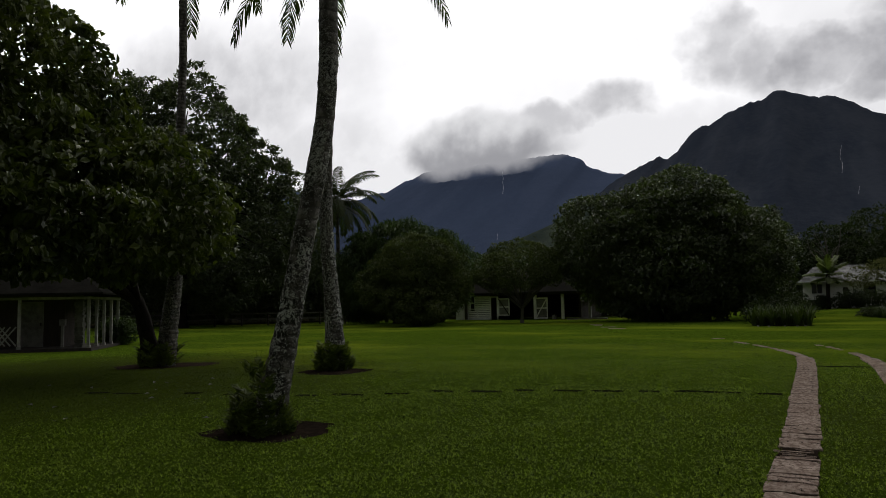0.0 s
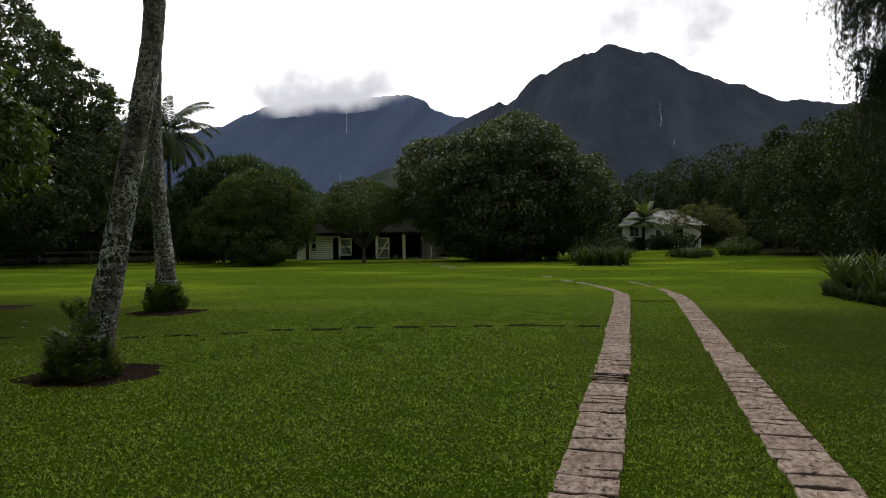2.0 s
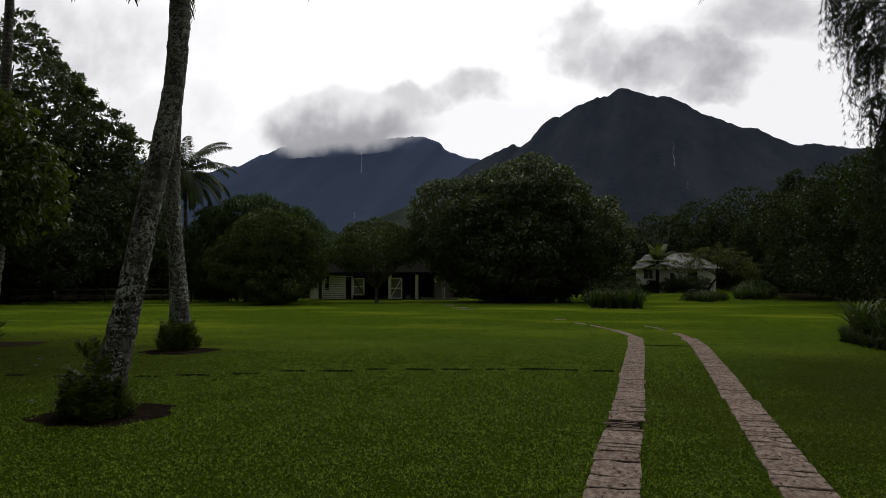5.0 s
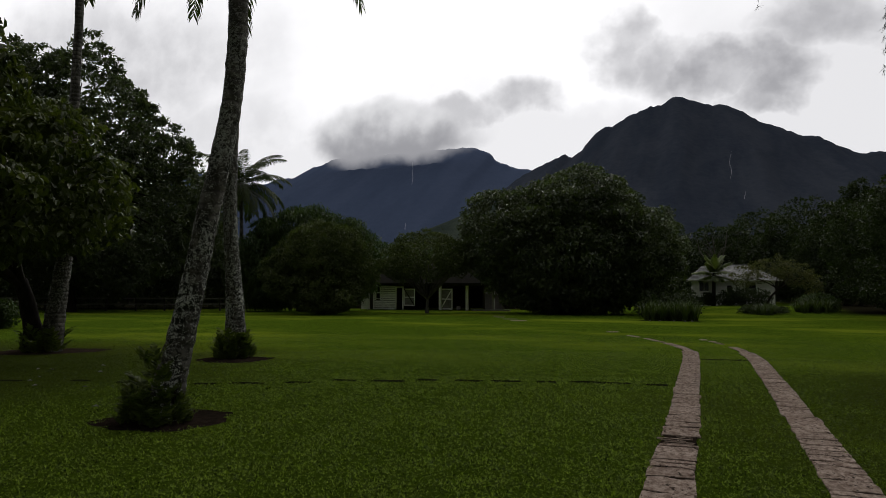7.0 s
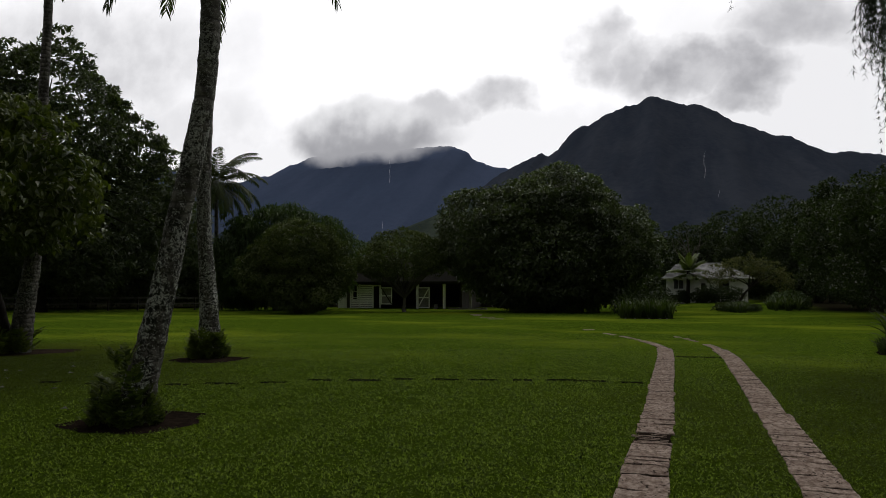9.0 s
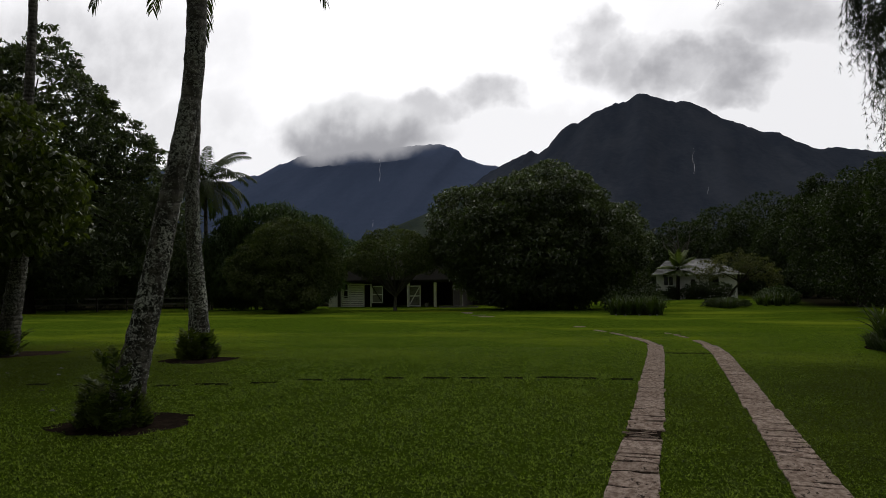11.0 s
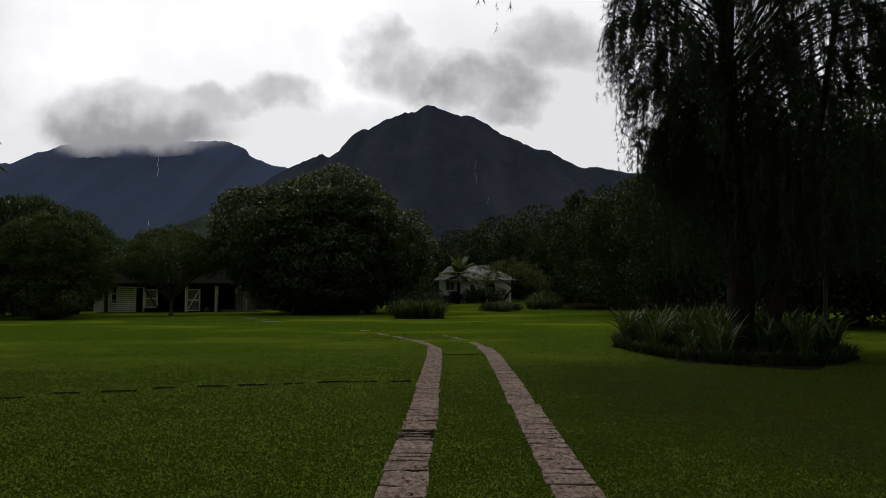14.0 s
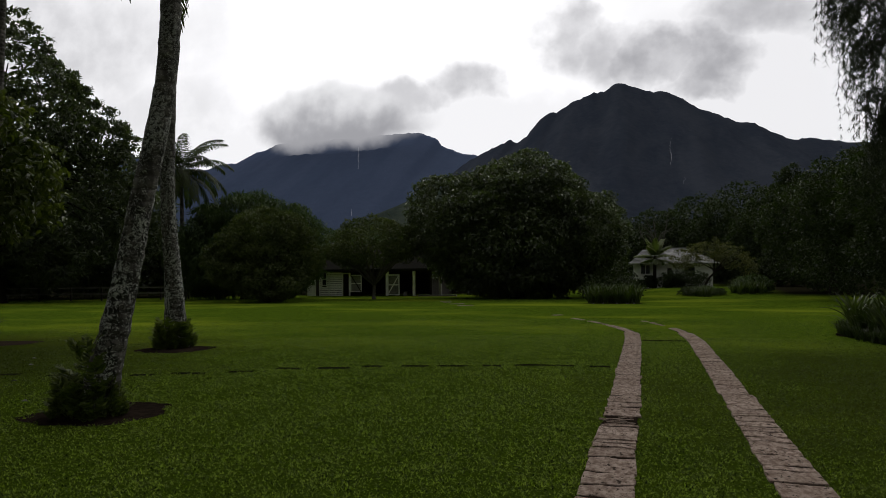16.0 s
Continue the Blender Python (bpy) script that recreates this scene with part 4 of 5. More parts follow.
palm("slender_coconut_palm", "tall slender coconut palm with hanging fronds",
     [(-15.93, 14.38, -0.1), (-15.83, 14.48, 1.39), (-15.74, 14.57, 2.65), (-15.70, 14.62, 4.5), (-15.68, 14.63, 6.37), (-15.65, 14.67, 8.86), (-15.66, 14.66, 10.5), (-15.7, 14.66, 13.3)],
     (0.30, 0.23, 0.19, 0.15, 0.13, 0.11, 0.11, 0.11), 15, 4.3, PALM_BARK_THIN, 73, spin=15)
_b = polar(-35.1, 64)
palm("distant_coconut_palm", "coconut palm with drooping fronds rising over the far trees", [_b + (0.4, 0, 0), _b + (0.2, 0, 5), _b + (0, 0, 11.0)], (0.24, 0.17, 0.14), 30, 4.6, PALM_BARK_THIN, 74, spin=40, pairs=62, leaflet=1.05, boots=False, width=0.068)
_b = polar(1.6, 73, 0.4)
palm("garden_palm", "young yellow-green palm before the white cottage", [_b, _b + (0.05, 0, 1.6), _b + (0.1, 0, 3.2)], (0.22, 0.17, 0.15), 17, 2.0, BARK, 75, spin=10, pairs=26, leaflet=0.62, boots=False, width=0.14, droop=0.55, leaf=PALM_PALE)


# ---------------------------------------------------------------- weeping ironwood
def ironwood():
    r = np.random.default_rng(80)
    base = np.array((8.1, 19.0, 0.05))
    o = thing("weeping_ironwood", "dark weeping ironwood with hanging needle sprays", "tree", Matrix.Translation(base))
    P = spline([(0, 0, -0.2), (0.1, 0.1, 3), (-0.1, 0.2, 7), (0.1, 0.2, 12), (0.2, 0.2, 15)], 24)
    part("trunk", mesh_of("trunk", *tube(P, np.linspace(0.36, 0.07, 24), 12, 0.06, r), BARK, True), o)
    P2 = spline([(0.5, -0.3, -0.1), (1.3, -0.4, 3), (2.3, -0.2, 6.5), (3.2, 0.1, 10.5)], 16)
    part("trunk", mesh_of("trunk", *tube(P2, np.linspace(0.22, 0.05, 16), 10, 0.06, r), BARK, True), o)
    starts, dirs = [], []
    aims = []
    for k in range(72):
        a = r.uniform(0, 2 * np.pi)
        z = r.uniform(4.6, 15.5)
        reach = 4.6 * np.clip(1.15 - abs(z - 8.5) / 11, 0.3, 1) * r.uniform(0.55, 1.0)
        aims.append((math.cos(a) * reach * ((0.60 if z > 7.6 else 0.40) if math.cos(a) < 0 else 1.15), math.sin(a) * reach, z, 0))
    aims += [(x, y, z, 0) for x, y, z in ((-2.8, -0.5, 9.6), (-2.9, 0.6, 9.0), (-2.5, 0.2, 8.2), (-2.6, -1.0, 9.0), (-2.2, 0.9, 7.6), (-1.5, -0.6, 7.2), (-2.7, 0.3, 10.6), (-2.5, -1.2, 11.6), (-1.5, 0.4, 6.2),
             (3.9, -1.0, 8.0), (4.6, -0.5, 9.5), (5.4, 0.4, 10.5), (3.0, -1.6, 6.8), (-1.8, 0.2, 6.0), (-2.1, -0.5, 5.6), (-2.3, 0.4, 7.0), (-2.6, -0.2, 7.9), (3.4, -0.9, 8.8), (3.7, 0.3, 9.6), (4.1, 0.6, 8.2), (3.6, -0.4, 10.4), (5.0, -0.8, 8.6), (5.6, -1.0, 9.6), (4.4, -1.4, 9.0), (2.6, -1.4, 5.2), (1.2, -1.6, 11.2), (0.4, -1.6, 10.0), (2.4, -1.8, 9.4), (-2.5, -0.3, 5.7), (-2.1, 0.2, 5.2), (-1.8, -0.4, 4.8))]
    aims += [(-5.6, -0.9, 11.0, 1), (-6.3, -0.4, 11.2, 1)]
    for x, y, z, lone in aims:
        e = np.array((x, y, z))
        h = max(2.2, z - 0.25 * np.hypot(x, y) - r.uniform(0.6, 2.0))
        s = np.array([np.interp(h, P[:, 2], P[:, i]) for i in range(3)])
        bow = np.array((r.normal() * 0.35, r.normal() * 0.35, r.uniform(0.4, 1.4)))
        Q = spline([s, s * 0.5 + e * 0.5 + bow, e + (0, 0, 0.25), e + (e - s) * 0.10 + (0, 0, -0.5)], 14)
        part("limb", mesh_of("limb", *tube(Q, np.linspace(0.035, 0.006, 14), 6, 0.05, r), BARK, True), o)
        m = 9 if lone else 42 if 1.5 < x < 3.0 and z > 7.5 else 54
        u = np.clip(r.beta(1.6, 1.1, m), 0.1, 1) * 13 if not lone else r.uniform(12, 12.95, m)
        i = np.minimum(u.astype(int), 12)
        S = Q[i] + (Q[i + 1] - Q[i]) * (u - i)[:, None]
        if not lone:      # the sprays hang in tassels
            S = np.repeat(S[::3], 3, 0)[:m]
        starts.append(S + r.normal(size=S.shape) * 0.055)
        out = unit(np.stack([S[:, 0], S[:, 1], np.zeros(m)], 1))
        swing = r.normal(size=S.shape) * 0.35
        if not lone:
            swing = np.repeat(swing[::3], 3, 0)[:m] + r.normal(size=S.shape) * 0.08
        dirs.append(out * 0.4 + swing)
    # the shaded heart of the tree, thick with old sprays
    m = 2900
    S = np.stack([r.normal(1.6, 2.2, m), r.normal(0.3, 1.8, m), r.uniform(3.0, 9.5, m)], 1)
    S = S[(S[:, 0] > -1.5) & (S[:, 0] < 6.5) & ((S[:, 0] < 1.4) | (S[:, 2] < 6.4))]
    starts.append(S)
    dirs.append(r.normal(size=S.shape) * 0.4)
    S, D = np.concatenate(starts), np.concatenate(dirs)
    # each spray swings out, then hangs; needles brush downwards along it
    n = len(S)
    L = r.uniform(0.7, 2.3, n) * np.where(r.random(n) < 0.2, 1.25, 1.0)
    L = np.minimum(L, np.maximum(S[:, 2] - 1.9, 0.3))
    per = 78
    t = (np.floor(r.random((n, per)) * 8) + 0.45 * r.random((n, per))) / 8      # tufts along each spray
    swing = 0.45 * (1 - np.exp(-3 * t))
    C = S[:, None] + D[:, None] * swing[..., None] + np.stack([0 * t, 0 * t, -t * L[:, None] * (0.35 + 0.65 * t)], -1)
    C = C.reshape(-1, 3)
    A = r.normal(size=C.shape) * (0.62, 0.62, 0.3) + (0, 0, -0.9)
    N = r.normal(size=C.shape)
    ln = r.uniform(0.08, 0.22, len(C))
    A = unit(A)
    W = unit(np.cross(A, N)) * r.uniform(0.010, 0.019, len(C))[:, None]
    V = np.stack([C - W * 0.5, C + W * 0.5, C + A * ln[:, None]], 1).reshape(-1, 3)
    part("needle_sprays", mesh_of("needle_sprays", V, np.arange(len(V)).reshape(-1, 3), NEEDLE), o)


ironwood()


# ---------------------------------------------------------------- the stone wheel tracks
TRACK_L = [(-0.30, 2.4), (-0.25, 4.6), (-0.215, 5.67), (-0.195, 7.12), (-0.15, 8.4), (-0.11, 10.8), (-0.09, 13.3), (-0.055, 15.8), (-0.03, 18.6), (-0.10, 21.2), (-0.56, 23.5), (-1.45, 26.2), (-2.3, 28.2)]
TRACK_R = [(1.14, 2.4), (1.185, 4.6), (1.20, 5.67), (1.23, 7.1), (1.27, 8.6), (1.31, 10.8), (1.38, 13.3), (1.42, 15.8), (1.47, 18.6), (1.36, 21.2), (1.18, 22.9), (0.82, 24.8), (0.3, 26.8)]


def slab(w, l, seed):
    """A rough flat stone, w across and l along, its edge broken and its top uneven."""
    r = np.random.default_rng(seed)
    t = np.array([(-0.5, -0.5), (-0.17, -0.5), (0.17, -0.5), (0.5, -0.5), (0.5, 0), (0.5, 0.5), (0.17, 0.5), (-0.17, 0.5), (-0.5, 0.5), (-0.5, 0)])
    o = t * (w, l) + r.normal(size=t.shape) * (w * 0.015, min(l * 0.10, 0.022))
    o[[0, 3, 5, 8]] *= np.array((0.985, 0.95))      # worn corners
    h = 0.016 + r.normal(size=10) * 0.0015
    low = np.column_stack([o, np.full(10, -0.03)])
    edge = np.column_stack([o, h - 0.004])
    top = np.column_stack([o * (1 - 0.007 / np.array((w, l))), h])
    mid = np.array([[0, 0, 0.0165]])
    V = np.vstack([low, edge, top, mid])
    k = np.arange(10)
    k2 = (k + 1) % 10
    Q = np.vstack([np.stack([k, k2, k2 + 10, k + 10], 1), np.stack([k + 10, k2 + 10, k2 + 20, k + 20], 1)])
    T = np.stack([k + 20, k2 + 20, np.full(10, 30)], 1)
    return V, [Q, T]


def arc_points(nodes):
    P = spline([(x, y, 0) for x, y in nodes], 900)
    s = np.concatenate([[0], np.cumsum(np.linalg.norm(np.diff(P, axis=0), axis=1))])
    return P, s


def track(nodes, seed, break_at, wide):
    r = np.random.default_rng(seed)
    P, s = arc_points(nodes)
    T = unit(np.gradient(P, axis=0))
    N = np.stack([T[:, 1], -T[:, 0], 0 * s], 1)
    e = (0.5 * wide - 0.022 + 0.006 * np.sin(s * 5) + 0.006 * np.sin(s * 17)) * np.interp(P[:, 1], [20, 23, 27], [1, 0.6, 0.3])
    V = np.concatenate([P - N * e[:, None], P + N * e[:, None]])
    V[:, 2] = 0.0125
    k = np.arange(int((P[:, 1] < 22.6).sum()) - 1)      # beyond, the stones lie singly in the grass
    F = np.stack([k, k + 900, k + 901, k + 1], 1)
    bed = tagged(new("pavement_track", mesh_of("pavement_track", V, F, SOIL)), "wheel track of rough pinkish stone slabs set in the lawn", "paving", kind="structure")
    at = 0.0
    i = 0
    while at < s[-1] - 0.2:
        y0 = np.interp(at, s, P[:, 1])
        l = r.choice([0.13, 0.18, 0.24, 0.3, 0.38, 0.5], p=[0.13, 0.18, 0.22, 0.22, 0.15, 0.10]) * r.uniform(0.95, 1.2) * (1.3 if 9.5 < y0 < 14 else 1.0)
        if break_at and y0 < break_at - 0.05 < y0 + l:      # the last whole slab before the broken stretch
            l = max(0.1, break_at - 0.05 - y0)
        sunk = 0.0
        if break_at and break_at - 0.05 < y0 < break_at + 0.42:
            l, sunk = r.uniform(0.08, 0.11), -0.004
        if break_at and break_at + 0.42 <= y0 < break_at + 0.6:
            l = 0.62
        c = at + l / 2
        p = np.array([np.interp(c, s, P[:, j]) for j in range(3)])
        d = np.array([np.interp(c, s, T[:, j]) for j in range(2)])
        at += l
        i += 1
        if y0 > 23 and r.random() < 0.35:
            continue
        w = wide * r.uniform(0.98, 1.01) * (1.0 if y0 < 9 else 0.985 if y0 < 21 else 0.62 if y0 < 24 else 0.4)
        if sunk:      # broken slivers
            w *= r.uniform(0.4, 0.9)
            p[0] += r.uniform(-0.07, 0.07)
        ob = part("stone", mesh_of("stone", *slab(w, (l - r.uniform(0.016, 0.046)) * (0.38 if sunk else 1.0), seed * 100 + i), STONE), bed)
        ob.matrix_basis = Matrix.Translation((p[0] + r.normal() * 0.005, p[1], 0.004 + sunk * 0.5 + r.normal() * 0.0015)) @ pose(0, 0, 0, r.normal() * 0.2, r.normal() * 0.2, math.degrees(math.atan2(d[1], d[0])) - 90 + r.normal() * (5.0 if sunk else 0.6))


track(TRACK_L, 3, 7.95, 0.41)
track(TRACK_R, 5, 0.0, 0.40)

# loose stones of the track where it nears the barn
for i, (x, y, w, l, a) in enumerate([(-9.5, 40.8, 0.9, 0.45, 30), (-10.6, 43.2, 0.9, 0.45, 28), (-12.6, 48.2, 0.8, 0.4, 25), (-12.0, 46.2, 0.5, 0.4, 20), (-3.1, 30.5, 0.5, 0.3, 50)]):
    ob = tagged(new("paving_stone", mesh_of("paving_stone", *slab(w, l, 900 + i), STONE)), "flat pale stone lying flush in the grass", "stone", "paving stones near the barn")
    ob.matrix_basis = pose(x, y, 0.004, 0, 0, a)

# a line of sunken stones across the lawn
STEPS = [(-12.3, 9.5), (-11.6, 9.6), (-10.4, 10.05), (-9.4, 10.2), (-8.75, 10.3), (-8.05, 10.45), (-7.4, 10.8), (-6.62, 11.2), (-6.0, 11.75), (-5.22, 11.97), (-4.62, 12.36), (-3.86, 12.53), (-3.2, 12.68), (-2.5, 12.84),
         (-1.82, 13.06), (-1.3, 13.1), (-0.6, 13.1), (0.42, 18.62), (0.8, 18.64), (1.16, 18.64)]
for i, (x, y) in enumerate(STEPS):
    w = 0.36 + 0.14 * math.sin(i * 2.3)
    V, F = slab(w + 0.12, 0.19, 950 + i)
    V[:, 2] *= 0.35
    ob = tagged(new("stepping_stone", mesh_of("stepping_stone", V, F, DARKSTONE)), "dark stepping stone sunk and overgrown in the lawn", "stepping stone", "line of sunken stepping stones")
    ob.matrix_basis = pose(x, y, 0.002, 0, 0, 17 - i * 0.6 if i < 17 else 0)


# ---------------------------------------------------------------- soil rings and ferns at the palms
def soil_ring(x, y, rx, ry, turn, label, seed, mat=None, h=0.03):
    r = np.random.default_rng(seed)
    a = np.linspace(0, 2 * np.pi, 40, endpoint=False)
    w = 1 + 0.08 * np.sin(a * 3 + seed) + 0.05 * np.sin(a * 7) + 0.025 * r.standard_normal(40)
    rings = []
    for q, z in ((1.0, 0.006), (0.85, 0.012), (0.6, h), (0.3, h * 1.2)):
        rings.append(np.stack([np.cos(a) * rx * q * w, np.sin(a) * ry * q * w, z + 0.006 * r.standard_normal(40) * (q < 0.95)], 1))
    V = np.vstack(rings + [[(0, 0, h * 1.2)]])
    k = np.arange(40)
    k2 = (k + 1) % 40
    Q = np.vstack([np.stack([k + j * 40, k2 + j * 40, k2 + j * 40 + 40, k + j * 40 + 40], 1) for j in range(3)])
    T = np.stack([k + 120, k2 + 120, np.full(40, 160)], 1)
    ob = tagged(new("soil_patch", mesh_of("soil_patch", V, [Q, T], mat or SOIL)), label, "soil", kind="structure")
    ob.matrix_basis = pose(x, y, 0, 0, 0, turn)


PITS = [(-6.22, 7.32, 0.82, 0.74, 45), (-10.25, 14.45, 0.88, 0.80, 45), (-16.2, 14.6, 1.4, 1.0, 45)]
for i, (x, y, rx, ry, a) in enumerate(PITS):
    soil_ring(x, y, rx, ry, a, "ring of bare dark soil cut in the lawn round a palm", 31 + i)


def fern_frond(seed):
    """One short fern frond arching along +x, a metre long before scaling."""
    r = np.random.default_rng(seed)
    t = np.linspace(0, 1, 10)
    lean = r.uniform(0.12, 0.5)
    P = np.stack([t ** 1.6 * lean, 0.04 * np.sin(t * 5 + seed), t - 0.3 * t ** 2.4], 1)
    T = unit(np.gradient(P, axis=0))
    s = unit(np.cross(T, np.tile([0, -1.0, 0.1], (10, 1))))
    w = np.cross(T, s)
    pieces = [tube(P, np.linspace(0.012, 0.004, 10), 4)]
    for sg in (1, -1):
        ax = w[1:] * sg + T[1:] * 0.6 + r.normal(size=(9, 3)) * 0.2
        ln = 0.40 * (1.12 - t[1:]) * r.uniform(0.8, 1.3, 9)
        pieces.append(leaves(P[1:] + unit(ax) * ln[:, None] * 0.45, ax, s[1:] + r.normal(size=(9, 3)) * 0.3, ln, ln * 0.5))
    return mesh_of("frond", *merge(pieces), FERN)


FRONDS = [fern_frond(200 + i) for i in range(7)]


def fern_clump(x, y, radius, height, count, label, seed, inner=0.2, climb=0.0):
    """Short fern fronds springing up round a trunk."""
    r = np.random.default_rng(seed)
    o = thing("fern_clump", label, "fern", pose(x, y, 0.02), "ferns at the palm trunks")
    for i in range(count):
        a = r.uniform(0, 360)
        q = inner + (radius - inner) * r.random() ** 1.3
        L = height * r.uniform(0.35, 1.35) * (1.15 - 0.5 * (q - inner) / max(radius - inner, 0.1))
        ob = part("frond", FRONDS[i % 7], o)
        up = climb * r.random() ** 1.5 * (1 - (q - inner) / max(radius - inner, 0.1))
        ob.matrix_basis = pose(math.cos(radians(a)) * q, math.sin(radians(a)) * q, up, 0, r.uniform(-8, 25), a + r.normal() * 45) @ Matrix.Diagonal((L, L, L, 1))


fern_clump(-6.15, 7.05, 0.40, 0.30, 210, "ragged ferns growing round the leaning palm's foot", 41, 0.14, 0.75)
fern_clump(-10.36, 14.56, 0.44, 0.40, 190, "ferns growing thickly round the upright palm's foot", 42, 0.22, 0.5)
fern_clump(-16.1, 14.3, 0.5, 0.6, 110, "ferns growing round the slender palm's foot", 43, 0.25, 0.3)


# ---------------------------------------------------------------- planting beds
def strap_leaf(name, length, width, seed, fall):
    """One arching strap leaf with a keel, growing along +x."""
    r = np.random.default_rng(seed)
    t = np.linspace(0, 1, 8)
    e = np.radians(r.uniform(66, 86)) - fall * t ** 1.5 * 1.4
    P = np.concatenate([[(0, 0, 0)], np.cumsum(np.stack([np.cos(e), 0.08 * np.sin(t * 4 + seed), np.sin(e)], 1)[:-1] * length / 7, 0)])
    W = width * np.array([0.7, 1, 1.05, 1.02, 0.9, 0.72, 0.45, 0.05])
    side, keel = np.array((0, 1.0, 0)), np.stack([0 * t, 0 * t, -W * 0.28], 1)
    V = np.concatenate([P - side * W[:, None] / 2, P + keel, P + side * W[:, None] / 2])
    k = np.arange(7)
    F = np.concatenate([np.stack([k + j * 8, k + j * 8 + 1, k + (j + 1) * 8 + 1, k + (j + 1) * 8], 1) for j in (0, 1)])
    return V, F


BLADES = [mesh_of("leaf", *strap_leaf("leaf", 1.15, 0.068, 60 + i, 0.25 + 0.2 * i), LEAF_STRAP, True) for i in range(7)]


def strap_lily(x, y, z, q, seed, label, group, count=26, kinds=7):
    """A clump of arching strap leaves."""
    r = np.random.default_rng(seed)
    o = thing("strap_lily", label, "lily plant", pose(x, y, z), group)
    for i in range(count):
        s = q * r.uniform(0.65, 1.15)
        ob = part("leaf", BLADES[int(r.integers(kinds))], o)
        ob.matrix_basis = pose(r.normal() * 0.06, r.normal() * 0.06, 0, 0, 0, i * 137.5 + r.normal() * 15) @ Matrix.Diagonal((s, s, s, 1))
    return o


def border_mesh(count, seed):
    r = np.random.default_rng(seed)
    pieces = []
    for i in range(count):
        V, F = strap_leaf("", 0.42 * r.uniform(0.6, 1.15), 0.022, seed * 50 + i, r.uniform(0.4, 1.6))
        a = r.uniform(0, 2 * np.pi)
        c, s = math.cos(a), math.sin(a)
        pieces.append((V @ np.array([[c, s, 0], [-s, c, 0], [0, 0, 1]]) + (r.normal() * 0.05, r.normal() * 0.05, 0), F))
    return mesh_of("border_grass", *merge(pieces), LEAF_DARK, True)


LOW_STRAPS = [border_mesh(40, 70), border_mesh(40, 71)]
BED = (7.9, 20.0, 2.8, 4.9, 0)       # middle, half sizes, turn of the planting bed


def in_bed(x, y, grow=1.0):
    c, s = math.cos(radians(BED[4])), math.sin(radians(BED[4]))
    u, v = (x - BED[0]) * c + (y - BED[1]) * s, -(x - BED[0]) * s + (y - BED[1]) * c
    return (u / (BED[2] * grow)) ** 2 + (v / (BED[3] * grow)) ** 2 < 1


soil_ring(BED[0], BED[1], BED[2], BED[3], BED[4], "low mound of dark mulch edged by the lawn", 77, MULCH, 0.12)
r_bed = np.random.default_rng(78)
placed = 0
while placed < 78:
    x, y = BED[0] + r_bed.uniform(-4, 4), BED[1] + r_bed.uniform(-5, 5)
    if in_bed(x, y, 0.86) and math.hypot(x - 8.1, y - 19.0) > 0.7:
        q = r_bed.uniform(0.7, 1.2)
        strap_lily(x, y, 0.04, q, 300 + placed, "clump of arching green strap leaves in the shaded bed", "lilies in the bed")
        placed += 1
for i in range(64):
    a = i * 2 * math.pi / 64
    c, s = math.cos(radians(BED[4])), math.sin(radians(BED[4]))
    u, v = math.cos(a) * BED[2] * 0.93, math.sin(a) * BED[3] * 0.93
    ob = tagged(new("border_grass", LOW_STRAPS[i % 2]), "low tuft of dark border grass edging the bed", "border grass", "border tufts round the bed", "stuff")
    ob.matrix_basis = pose(BED[0] + u * c - v * s, BED[1] + u * s + v * c, 0.015, 0, 0, i * 77)

# a row of strap lilies out on the lawn
for i in range(15):
    strap_lily(-2.55 + 0.2 * i, 44.6 + 0.5 * math.sin(i * 2.1), 0.0, 1.12, 400 + i, "pale green strap-leaved lily in a clump on the lawn", "lilies on the lawn", 28, 4)
soil_ring(-1.15, 44.6, 1.75, 0.8, 0, "narrow dark bed under the lawn lilies", 79, MULCH, 0.03)


for i, (x, y) in enumerate(((-2.3, 43.75), (-1.75, 43.7), (-0.95, 43.72), (-0.35, 43.74), (0.05, 43.8))):
    V, F = slab(0.10, 0.08, 980 + i)
    V[:, 2] = np.where(V[:, 2] > 0.0, V[:, 2] * 4, V[:, 2])
    ob = tagged(new("edging_stone", mesh_of("edging_stone", V, F, GREYWOOD)), "small pale stone edging the lily clump", "stone", "pale edging stones")
    ob.matrix_basis = pose(x, y, 0.0, 0, 0, i * 40)


def shrub(bearing, d, w, h, mat, seed, label, size=0.16):
    b = polar(bearing, d)
    b[2] = float(rise(b[0], b[1]))
    tree("shrub", label, b, (h * 0.4, 0.05, 0, 0), [(b + (0, 0, h * 0.5), (w, w * 0.8, h * 0.52)), (b + (w * 0.5, 0, h * 0.4), (w * 0.6, w * 0.6, h * 0.42)), (b + (-w * 0.55, 0, h * 0.38), (w * 0.55, w * 0.6, h * 0.4))],
         420, 7, size, mat, seed, limbs=4, category="shrub", floor=0.05, group="garden shrubs")


